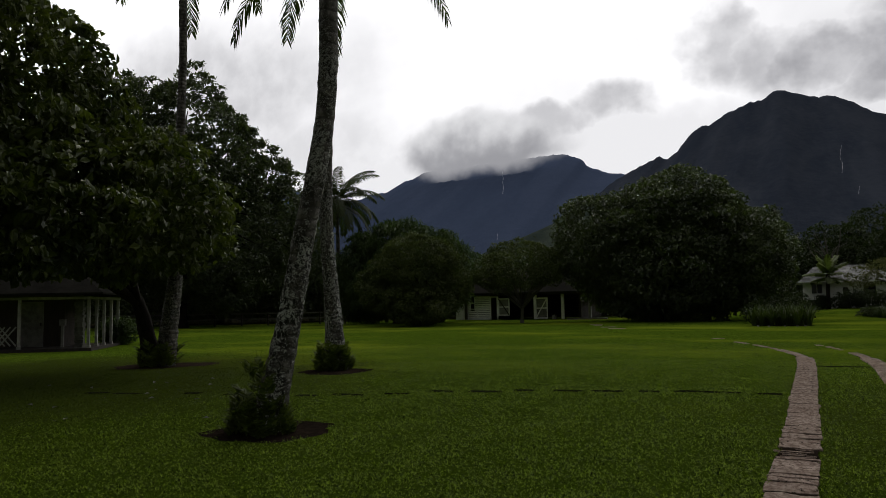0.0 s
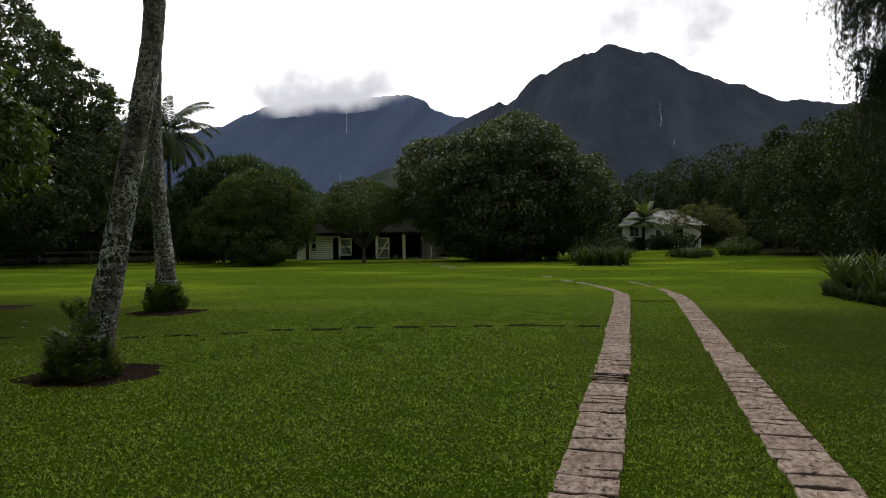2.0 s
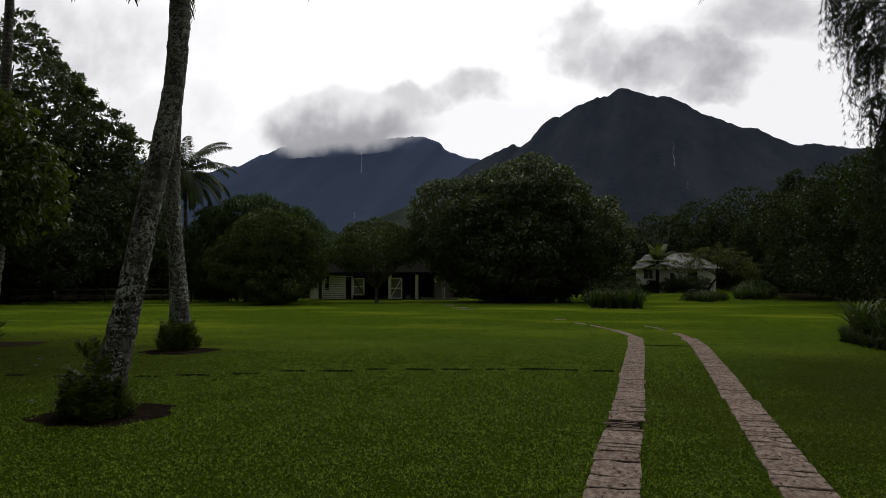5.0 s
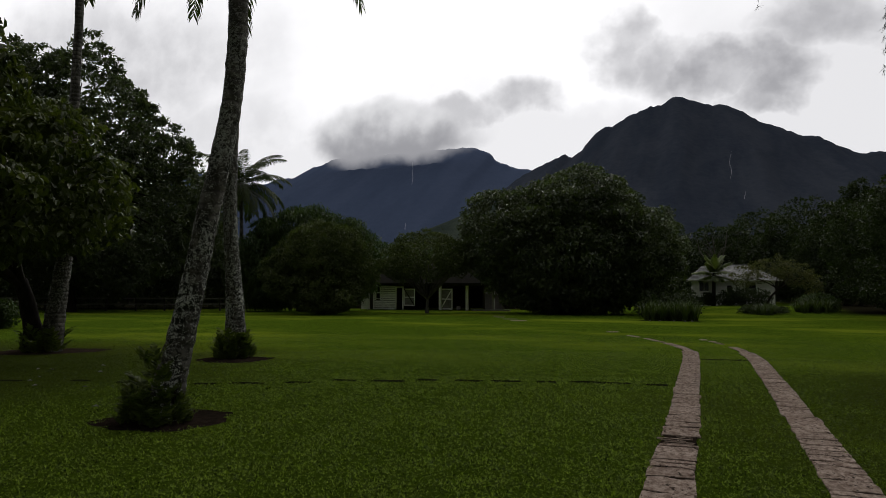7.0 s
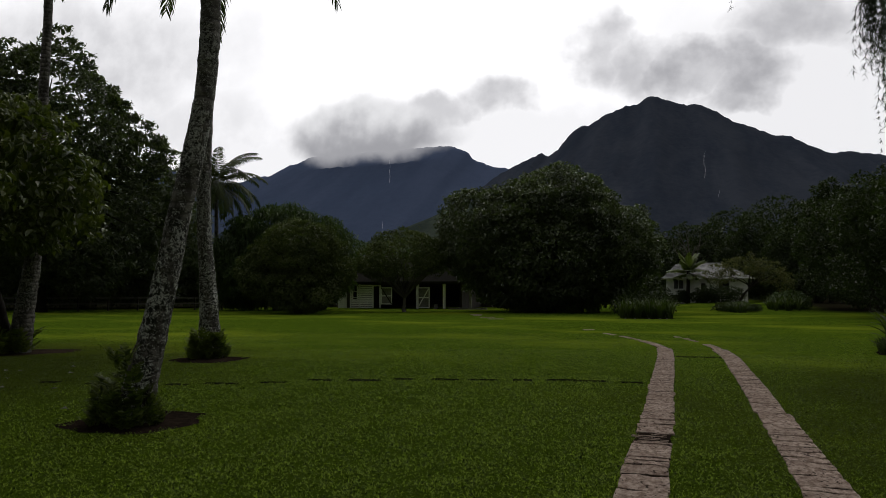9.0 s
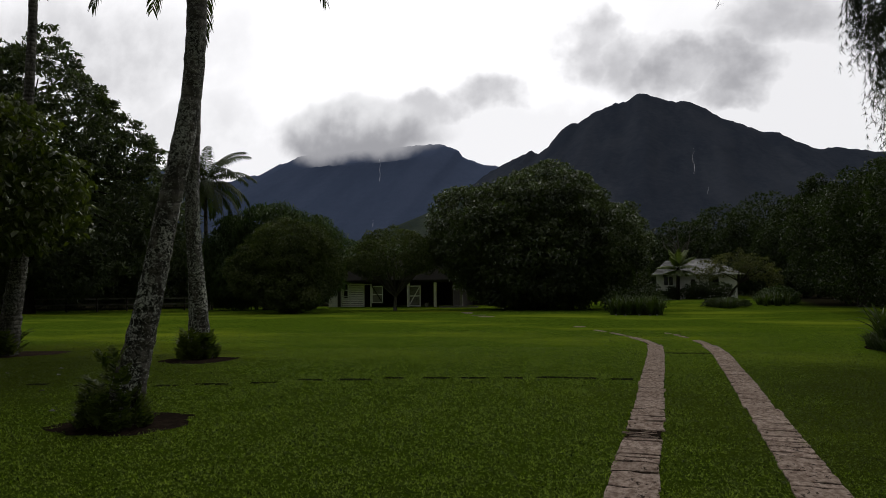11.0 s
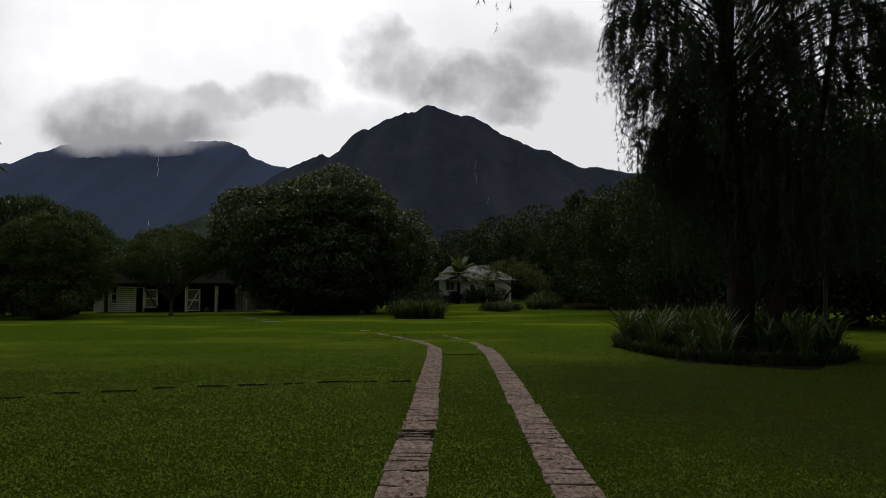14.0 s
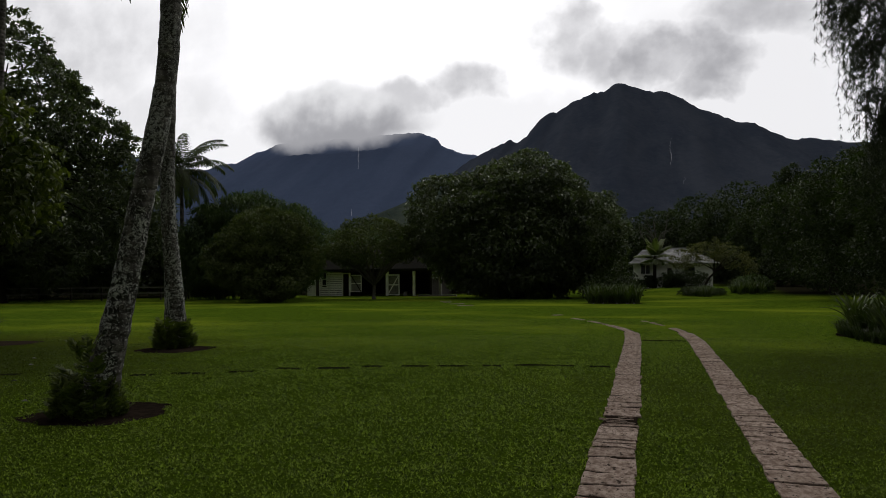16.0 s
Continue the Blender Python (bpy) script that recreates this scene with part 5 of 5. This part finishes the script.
shrub(-1.6, 49, 1.9, 1.5, LEAF_DARK, 81, "dark low shrub behind the lawn lilies")
shrub(5.0, 60, 1.6, 0.5, LEAF_STRAP, 82, "low pale-leaved shrub on the bank")
shrub(8.6, 63.5, 1.5, 1.3, LEAF_GREEN, 83, "rounded shrub with light leaf tips")
# added where the porch lies in shade, to darken the wall there
shrub(2.9, 72.6, 1.2, 1.7, LEAF_DARK, 84, "dark shrub in place of the shaded porch")
shrub(4.3, 72.8, 1.5, 1.6, LEAF_DARK, 89, "dark shrub in place of the shaded porch")
shrub(0.62, 73.2, 0.34, 0.9, LEAF_DARK, 90, "small dark shrub against the white wall", 0.13)
shrub(1.25, 73.0, 0.55, 1.3, LEAF_DARK, 91, "dark shrub beside the garden palm", 0.13)
shrub(-0.9, 71.5, 1.7, 1.9, LEAF_DARK, 92, "dark shrub beside the cottage")
for i in range(16):      # lilies on the bank before the cottage
    x, y, _ = polar(4.6 + 0.16 * i, 58.5 + 0.7 * math.sin(i * 2.7)) if i < 7 else polar(7.2 + 0.24 * (i - 7), 62 + 0.9 * math.sin(i * 1.9))
    strap_lily(x, y, float(rise(x, y)) - 0.02, 0.85 if i < 7 else 1.15, 430 + i, "strap-leaved lily on the grassy bank", "lilies on the bank", 20)
shrub(-49.6, 70, 4.0, 3.6, LEAF_GREY_LIT, 85, "leafy shrub at the edge of the lawn")
shrub(-45.5, 72, 3.6, 3.0, LEAF_GREY_LIT, 86, "leafy shrub at the edge of the lawn")
shrub(-41.0, 72, 3.6, 2.6, LEAF_GREY_LIT, 87, "dark shrub behind the low wall")
shrub(-51.2, 36.6, 0.8, 1.2, LEAF_GREEN, 88, "small shrub beside the veranda")


# ---------------------------------------------------------------- barn
def put(name, pieces, mat, parent, label=""):
    V, F = merge(pieces)
    return part(name, mesh_of(name, V, F, mat), parent, label)


def clapboards(parent, x0, x1, y, z0, z1, holes=(), step=0.17):
    """Overlapping boards along a wall facing -y, cut round the holes (x0, x1, z0, z1)."""
    pieces = []
    z = z0
    while z < z1 - 0.02:
        zt = min(z + step, z1)
        spans = [(x0, x1)]
        for hx0, hx1, hz0, hz1 in holes:
            if zt > hz0 and z < hz1:
                spans = [s for a, b in spans for s in ((a, min(b, hx0)), (max(a, hx1), b)) if s[1] - s[0] > 0.02]
        for a, b in spans:
            V, F = box(a, b, y - 0.03, y, z, zt - 0.035)
            V[(V[:, 1] < y - 0.01) & (V[:, 2] > z + 0.02), 1] += 0.02
            pieces.append((V, F))
        z += step
    return put("clapboard_siding", pieces, WHITE, parent, "white painted clapboards")


def braced_door(parent, x0, x1, y, z0, z1, flip):
    d = put("barn_door", [box(x0, x1, y, y + 0.04, z0, z1)], GREYWOOD, parent, "white braced barn door")
    put("frame", [box(x0, x0 + 0.1, y - 0.03, y - 0.002, z0, z1), box(x1 - 0.1, x1, y - 0.03, y - 0.002, z0, z1), box(x0 + 0.1, x1 - 0.1, y - 0.03, y - 0.002, z1 - 0.1, z1),
                  box(x0 + 0.1, x1 - 0.1, y - 0.03, y - 0.002, z0, z0 + 0.1), box(x0 + 0.1, x1 - 0.1, y - 0.03, y - 0.002, (z0 + z1) / 2 - 0.05, (z0 + z1) / 2 + 0.05)], WHITE, d)
    a, b = ((x0 + 0.05, y - 0.035, z0 + 0.05), (x1 - 0.05, y - 0.035, z1 - 0.05))
    if flip:
        a, b = (a[0], a[1], b[2]), (b[0], b[1], a[2])
    put("brace", [bar(a, b, 0.02, 0.1)], TIMBER if flip else WHITE, d)


def hip_roof(parent, x0, x1, y0, y1, z0, z1, inset, mat, name="roof", ribs=0.0, thick=0.1):
    ym = (y0 + y1) / 2
    V = np.array([(x0, y0, z0), (x1, y0, z0), (x1, y1, z0), (x0, y1, z0), (x0 + inset, ym, z1), (x1 - inset, ym, z1)])
    low = V - (0, 0, thick)
    W = np.vstack([V, low])
    Q = np.array([(0, 1, 5, 4), (2, 3, 4, 5), (1, 0, 6, 7), (2, 1, 7, 8), (3, 2, 8, 9), (0, 3, 9, 6), (7, 6, 10, 11), (9, 8, 11, 10)])
    T = np.array([(1, 2, 5), (3, 0, 4), (8, 7, 11), (6, 9, 10)])
    ob = part(name, mesh_of(name, W, [Q, T], mat), parent)
    put("ridge_cap", [bar((x0 + inset - 0.1, ym, z1 + 0.03), (x1 - inset + 0.1, ym, z1 + 0.03), 0.22, 0.05)], mat, ob)
    if ribs:
        p = []
        for x in np.arange(x0 + 0.15, x1 - 0.1, ribs):
            f = min(1.0, (x - x0) / inset, (x1 - x) / inset)
            p.append(bar((x, y0, z0 + 0.025), (x, y0 + (ym - y0) * f, z0 + (z1 - z0) * f + 0.025), 0.05, 0.04))
        put("corrugation", p, mat, ob)
    return ob


def barn():
    o = thing("barn", "old white clapboard barn with dark open bays and shingle roof", "barn", pose(-29.67, 62.0, 0.05))
    k = 0.0491

    def X(p):
        return (p - 180) * k
    H, D = 2.22, 8.0
    clapboards(o, X(180), X(198), -0.25, 0.0, 1.3)
    put("wall", [box(X(180), X(205), -0.2, -0.05, 0, H)], WHITE, o)
    put("plank_door", [box(X(198.5), X(204.5), -0.26, -0.22, 0.02, 1.9)], TIMBER, o, "dark narrow plank door")
    clapboards(o, X(205), X(250), 0.0, 0.0, H, [(X(209), X(218), 1.0, 2.15)])
    put("wall", [box(X(205), X(209), 0.002, 0.12, 0, H), box(X(218), X(250), 0.002, 0.12, 0, H), box(X(209), X(218), 0.002, 0.12, 0, 1.0)], TIMBER, o)
    w = put("window", [box(X(209), X(218), 0.03, 0.05, 1.0, 2.15)], GLASS, o, "narrow sash window")
    put("window_frame", [box(X(209) - 0.06, X(209) + 0.03, -0.05, 0.0, 0.95, 2.2), box(X(218) - 0.03, X(218) + 0.06, -0.05, 0.0, 0.95, 2.2), box(X(209) + 0.03, X(218) - 0.03, -0.05, 0.0, 1.52, 1.6),
                         box(X(209) + 0.03, X(218) - 0.03, -0.05, 0.0, 0.95, 1.02)], WHITE, w)
    put("corner_board", [box(X(222.5), X(224.5), -0.05, -0.031, 0, H)], WHITE, o)
    put("door_trim", [box(X(249.5), X(251.5), -0.06, 0.1, 0, 2.05), box(X(264), X(266.5), -0.06, 0.1, 0, 2.05), box(X(249.5), X(266.5), -0.06, 0.1, 2.052, 2.14)], WHITE, o)
    braced_door(o, X(267), X(290), -0.02, 0.35, 1.95, True)
    braced_door(o, X(341), X(365), -0.02, 0.05, 1.95, False)
    for p in (341, 393.5, 443.5):
        put("post", [box(X(p) - 0.12, X(p) + 0.12, -0.14, 0.1, 0, H)], WHITE if p < 440 else GREYWOOD, o)
    put("beam", [box(X(250), X(446), -0.1, 0.1, H - 0.02, H + 0.2)], TIMBER, o)
    put("back_wall", [box(X(180), X(446), D - 0.15, D, 0, H + 0.2)], TIMBER, o)
    put("side_wall", [box(X(180), X(180) + 0.12, 0.15, D - 0.15, 0, H)], WHITE, o)
    put("side_wall", [box(X(420), X(424), 0.6, D - 0.15, 0, H)], TIMBER, o)
    put("inner_wall", [box(X(250), X(252), 0.15, D - 0.15, 0, H)], TIMBER, o)
    put("floor_sill", [box(X(403), X(475), -0.3, 0.0, -0.05, 0.10)], GREYWOOD, o, "pale concrete sill")
    put("feed_trough", [box(X(372), X(378), 0.1, 0.5, 0, 0.35), box(X(372.5), X(377.5), 0.15, 0.45, 0.35, 0.38)], GREYWOOD, o)
    hip_roof(o, X(172), X(455), -0.7, D + 0.6, H + 0.25, 4.85, 3.4, ROOF_DARK)


barn()


# ---------------------------------------------------------------- cottage
def cottage():
    o = thing("cottage", "small white cottage with a mottled tin roof", "house", pose(0.1, 76.0, 0.45))
    k = 0.0602

    def X(p):
        return (p - 785) * k
    H = 2.45
    put("wall", [box(X(785), X(797), -1.4, -1.25, 0, H), box(X(811), X(824), -1.4, -1.25, 0, H), box(X(797), X(811), -1.4, -1.25, 0, 1.45), box(X(797), X(811), -1.4, -1.25, 2.3, H)], WHITE, o)
    put("wall", [box(X(824) - 0.15, X(824), -1.25, 0.0, 0, H)], WHITE, o)
    put("wall", [box(X(785), X(785) + 0.15, -1.25, 6.0, 0, H)], WHITE, o)
    put("wall", [box(X(824), X(840), 0.0, 0.15, 0, H), box(X(847), X(912), 0.0, 0.15, 0, H), box(X(840), X(847), 0.0, 0.15, 2.0, H)], WHITE, o)
    put("wall", [box(X(912) - 0.15, X(912), 0.15, 6.0, 0, H), box(X(785) + 0.15, X(912) - 0.15, 5.85, 6.0, 0, H)], WHITE, o)
    d = put("door", [box(X(840), X(847), 0.06, 0.1, 0.0, 2.0)], TIMBER, o, "dark plank door")
    put("handle", [box(X(845.5), X(846), 0.0, 0.055, 0.95, 1.05)], GREYWOOD, d)
    w = put("window", [box(X(797), X(811), -1.33, -1.31, 1.45, 2.3)], GLASS, o)
    put("frame", [box(X(797) - 0.07, X(797), -1.45, -1.3, 1.4, 2.36), box(X(811), X(811) + 0.07, -1.45, -1.3, 1.4, 2.36), box(X(797), X(811), -1.45, -1.3, 1.36, 1.44),
                  box(X(804) - 0.02, X(804) + 0.02, -1.36, -1.335, 1.45, 2.3)], WHITE, w)
    w = put("window", [box(X(868), X(884), -0.03, -0.005, 1.2, 2.1)], GLASS, o)
    put("frame", [box(X(867), X(868), -0.06, -0.002, 1.15, 2.15), box(X(884), X(885), -0.06, -0.002, 1.15, 2.15), box(X(868), X(884), -0.06, -0.002, 2.102, 2.15), box(X(868), X(884), -0.06, -0.002, 1.12, 1.198)], WHITE, w)
    put("foundation", [box(X(785) + 0.02, X(824) - 0.02, -1.38, 5.9, -0.5, 0.0), box(X(824) - 0.02, X(912) - 0.02, 0.02, 5.9, -0.5, 0.0)], TIMBER, o)
    hip_roof(o, X(776), X(922), -0.6, 6.5, H + 0.1, 4.15, 3.0, ROOF_TIN, ribs=0.3)
    V = np.array([(X(779), -2.0, H + 0.1), (X(830), -2.0, H + 0.1), (X(830), 3.0, H + 0.1), (X(779), 3.0, H + 0.1), (X(800), -0.6, 3.9), (X(809), -0.6, 3.9), (X(809), 3.0, 3.9), (X(800), 3.0, 3.9)])
    W = np.vstack([V, V[:4] - (0, 0, 0.1)])
    g = part("wing_roof", mesh_of("wing_roof", W, np.array([(0, 1, 5, 4), (1, 2, 6, 5), (2, 3, 7, 6), (3, 0, 4, 7), (4, 5, 6, 7), (1, 0, 8, 9), (2, 1, 9, 10), (0, 3, 11, 8), (3, 2, 10, 11)]), ROOF_TIN), o)
    put("gutter", [bar((X(779), -2.05, H + 0.05), (X(830), -2.05, H + 0.05), 0.1, 0.1)], WHITE, g)
    put("gutter", [bar((X(830), -0.65, H + 0.05), (X(922), -0.65, H + 0.05), 0.1, 0.1)], WHITE, o)


cottage()


# ---------------------------------------------------------------- veranda house
def veranda():
    o = thing("veranda_house", "dark-roofed house with a white-posted veranda", "house", pose(-25.5, 19.2, 0.0, 0, 0, 36.87))
    put("deck", [box(-9, 0.15, -0.15, 4.5, -0.05, 0.12)], TIMBER, o)
    for x, y in ((0, 0), (0, 1.05), (0, 2.1), (0, 3.2), (0, 4.3), (-2.54, 0), (-5.1, 0), (-7.6, 0)):
        p = put("post", [box(x - 0.05, x + 0.05, y - 0.05, y + 0.05, 0.12, 2.05)], SHADED_WHITE, o, "white wooden post")
        put("base_block", [box(x - 0.07, x + 0.07, y - 0.07, y + 0.07, 0.121, 0.22)], SHADED_WHITE, p)
    put("beam", [box(-9, 0.08, -0.08, 0.08, 2.05, 2.15)], SHADED_WHITE, o)
    put("beam", [box(-0.08, 0.08, 0.08, 4.4, 2.05, 2.15)], SHADED_WHITE, o)
    put("inner_wall", [box(-9, -1.5, 1.9, 2.05, 0.12, 2.3)], TIMBER, o)
    put("inner_wall", [box(-1.65, -1.5, 2.05, 4.4, 0.12, 2.3)], TIMBER, o)
    d = put("door", [box(-3.2, -2.3, 1.84, 1.88, 0.12, 2.0)], GREYWOOD, o, "pale veranda door")
    put("handle", [box(-2.42, -2.36, 1.78, 1.838, 1.0, 1.12)], TIMBER, d)
    col = put("pillar", [box(-0.58, -0.34, 0.32, 0.56, 0.121, 2.0)], WALLSTONE, o, "short pillar of rough pale stones")
    r = np.random.default_rng(91)
    for i in range(11):
        V, F = box(-0.62, -0.3, 0.28, 0.6, 0.125 + i * 0.165, 0.125 + i * 0.165 + 0.15)
        V[:, :2] += r.normal(size=(8, 2)) * 0.02
        put("stone", [(V, F)], WALLSTONE, col)
    lat = []
    for i in range(9):
        lat.append(bar((-4.9 + i * 0.2, 0.12, 0.25), (-4.3 + i * 0.2, 0.12, 1.0), 0.02, 0.05))
        lat.append(bar((-4.3 + i * 0.2, 0.15, 0.25), (-4.9 + i * 0.2, 0.15, 1.0), 0.02, 0.05))
    put("lattice_panel", lat, SHADED_WHITE, o, "white lattice panel")
    put("lamp_box", [box(-1.42, -1.2, 1.0, 1.2, 1.0, 1.25), box(-1.36, -1.26, 1.05, 1.15, 0.12, 1.0)], GREYWOOD, o, "pale box on a post")
    hip_roof(o, -9.6, 0.7, -0.7, 5.0, 2.3, 3.9, 2.4, ROOF_DARK, thick=0.08)


veranda()


# ---------------------------------------------------------------- rail fence behind the lawn
def rail_fence():
    a, b = polar(-52, 67), polar(-32.5, 65)
    o = thing("rail_fence", "weathered grey two-rail fence along the back of the lawn", "fence", Matrix.Translation(a))
    d = (b - a)
    r = np.random.default_rng(95)
    n = 10
    for i in range(n + 1):
        p = d * i / n
        put("post", [box(p[0] - 0.05, p[0] + 0.05, p[1] - 0.05, p[1] + 0.05, -0.1, 1.1)], TIMBER, o)
    for i in range(n):
        p, q = d * (i + 0.01) / n, d * (i + 0.99) / n
        for z in (0.58, 1.06):
            put("rail", [bar((p[0], p[1] - 0.09, z + r.normal() * 0.015), (q[0], q[1] - 0.09, z + r.normal() * 0.015), 0.05, 0.12)], GREYWOOD, o)


rail_fence()


# ---------------------------------------------------------------- grass blades on the nearer lawn
def near_track(x, y):
    hit = np.zeros(len(x), bool)
    for nodes in (TRACK_L, TRACK_R):
        P, s = arc_points(nodes)
        cx = np.interp(y, P[:, 1], P[:, 0])
        hit |= (np.abs(x - cx) < 0.188 + 0.012 * np.sin(y * 9) + 0.01 * np.sin(y * 31 + x * 3)) & (y < 27)
    return hit


def grass():
    r = np.random.default_rng(100)
    X, Y, size = [], [], []
    for d0, d1, per_m2, k in ((3.6, 7, 3000, 1.0), (7, 10, 2400, 1.05), (10, 14, 1500, 1.2), (14, 20, 800, 1.35), (20, 28, 240, 1.5), (28, 38, 70, 1.7)):
        b0, b1 = radians(-64), radians(38)
        n = int((b1 - b0) / 2 * (d1 ** 2 - d0 ** 2) * per_m2)
        a, d = r.uniform(b0, b1, n), np.sqrt(r.uniform(d0 ** 2, d1 ** 2, n))
        X.append(np.sin(a) * d)
        Y.append(np.cos(a) * d)
        size.append(np.full(n, k))
    x, y, k = np.concatenate(X), np.concatenate(Y), np.concatenate(size)
    keep = (np.hypot(x, y) < 22) | (r.random(len(x)) < (38 - np.hypot(x, y)) / 16)
    keep &= ~near_track(x, y) & ~in_bed(x, y, 0.97)
    for px, py, rx, ry, a in PITS:
        c, s = math.cos(radians(a)), math.sin(radians(a))
        keep &= (((x - px) * c + (y - py) * s) / rx) ** 2 + ((-(x - px) * s + (y - py) * c) / ry) ** 2 > 0.80 + 0.16 * np.sin(x * 9 + 2 * np.sin(y * 7)) + 0.14 * r.random(len(x))
    for sx, sy in STEPS:
        keep &= ((x - sx) / 0.27) ** 2 + ((y - sy) / (0.075 + 0.045 * np.sin(x * 31))) ** 2 > 1
    x, y, k = x[keep], y[keep], k[keep]
    n = len(x)
    a = r.uniform(0, 2 * np.pi, n)
    lean = r.uniform(0.5, 2.8, n)
    tuft = 0.75 + 0.25 * np.sin(x * 5.1 + 2 * np.sin(y * 3.7)) * np.sin(y * 4.3 + x)
    cell = np.random.default_rng(101).random((211, 197))
    ci, cj = (x / (0.045 * k)).astype(int) % 211, (y / (0.045 * k)).astype(int) % 197
    L = r.uniform(0.03, 0.06, n) * tuft * (0.8 + 0.2 * k) * (0.35 + 0.9 * cell[ci, cj])
    W = r.uniform(0.010, 0.018, n) * k
    D = unit(np.stack([np.cos(a) * lean, np.sin(a) * lean, np.ones(n)], 1))
    S = np.stack([-np.sin(a), np.cos(a), 0 * a], 1) * W[:, None] / 2
    B = np.stack([x, y, np.full(n, -0.002)], 1)
    V = np.stack([B - S, B + S, B + D * L[:, None]], 1).reshape(-1, 3)
    tagged(new("lawn_grass", mesh_of("lawn_grass", V, np.arange(n * 3).reshape(-1, 3), BLADE)), "short dense blades of mown lawn grass", "grass", kind="stuff")


grass()


# ---------------------------------------------------------------- fallen leaves under the shade tree
r_fall = np.random.default_rng(120)
for i in range(16):
    b, d = r_fall.uniform(-57, -43), r_fall.uniform(10.5, 18)
    c = polar(b, d, 0.03)
    V, F = leaves(np.zeros((1, 3)), np.array([[1.0, 0, 0.1]]), np.array([[0, 0, 1.0]]), np.array([0.10]), np.array([0.07]), 0.3)
    ob = tagged(new("fallen_leaf", mesh_of("fallen_leaf", V, F, GREYWOOD)), "dry curled leaf fallen on the grass", "leaf", "fallen leaves")
    ob.matrix_basis = Matrix.Translation(c) @ pose(0, 0, 0, r_fall.uniform(-20, 20), r_fall.uniform(-10, 10), r_fall.uniform(0, 360))
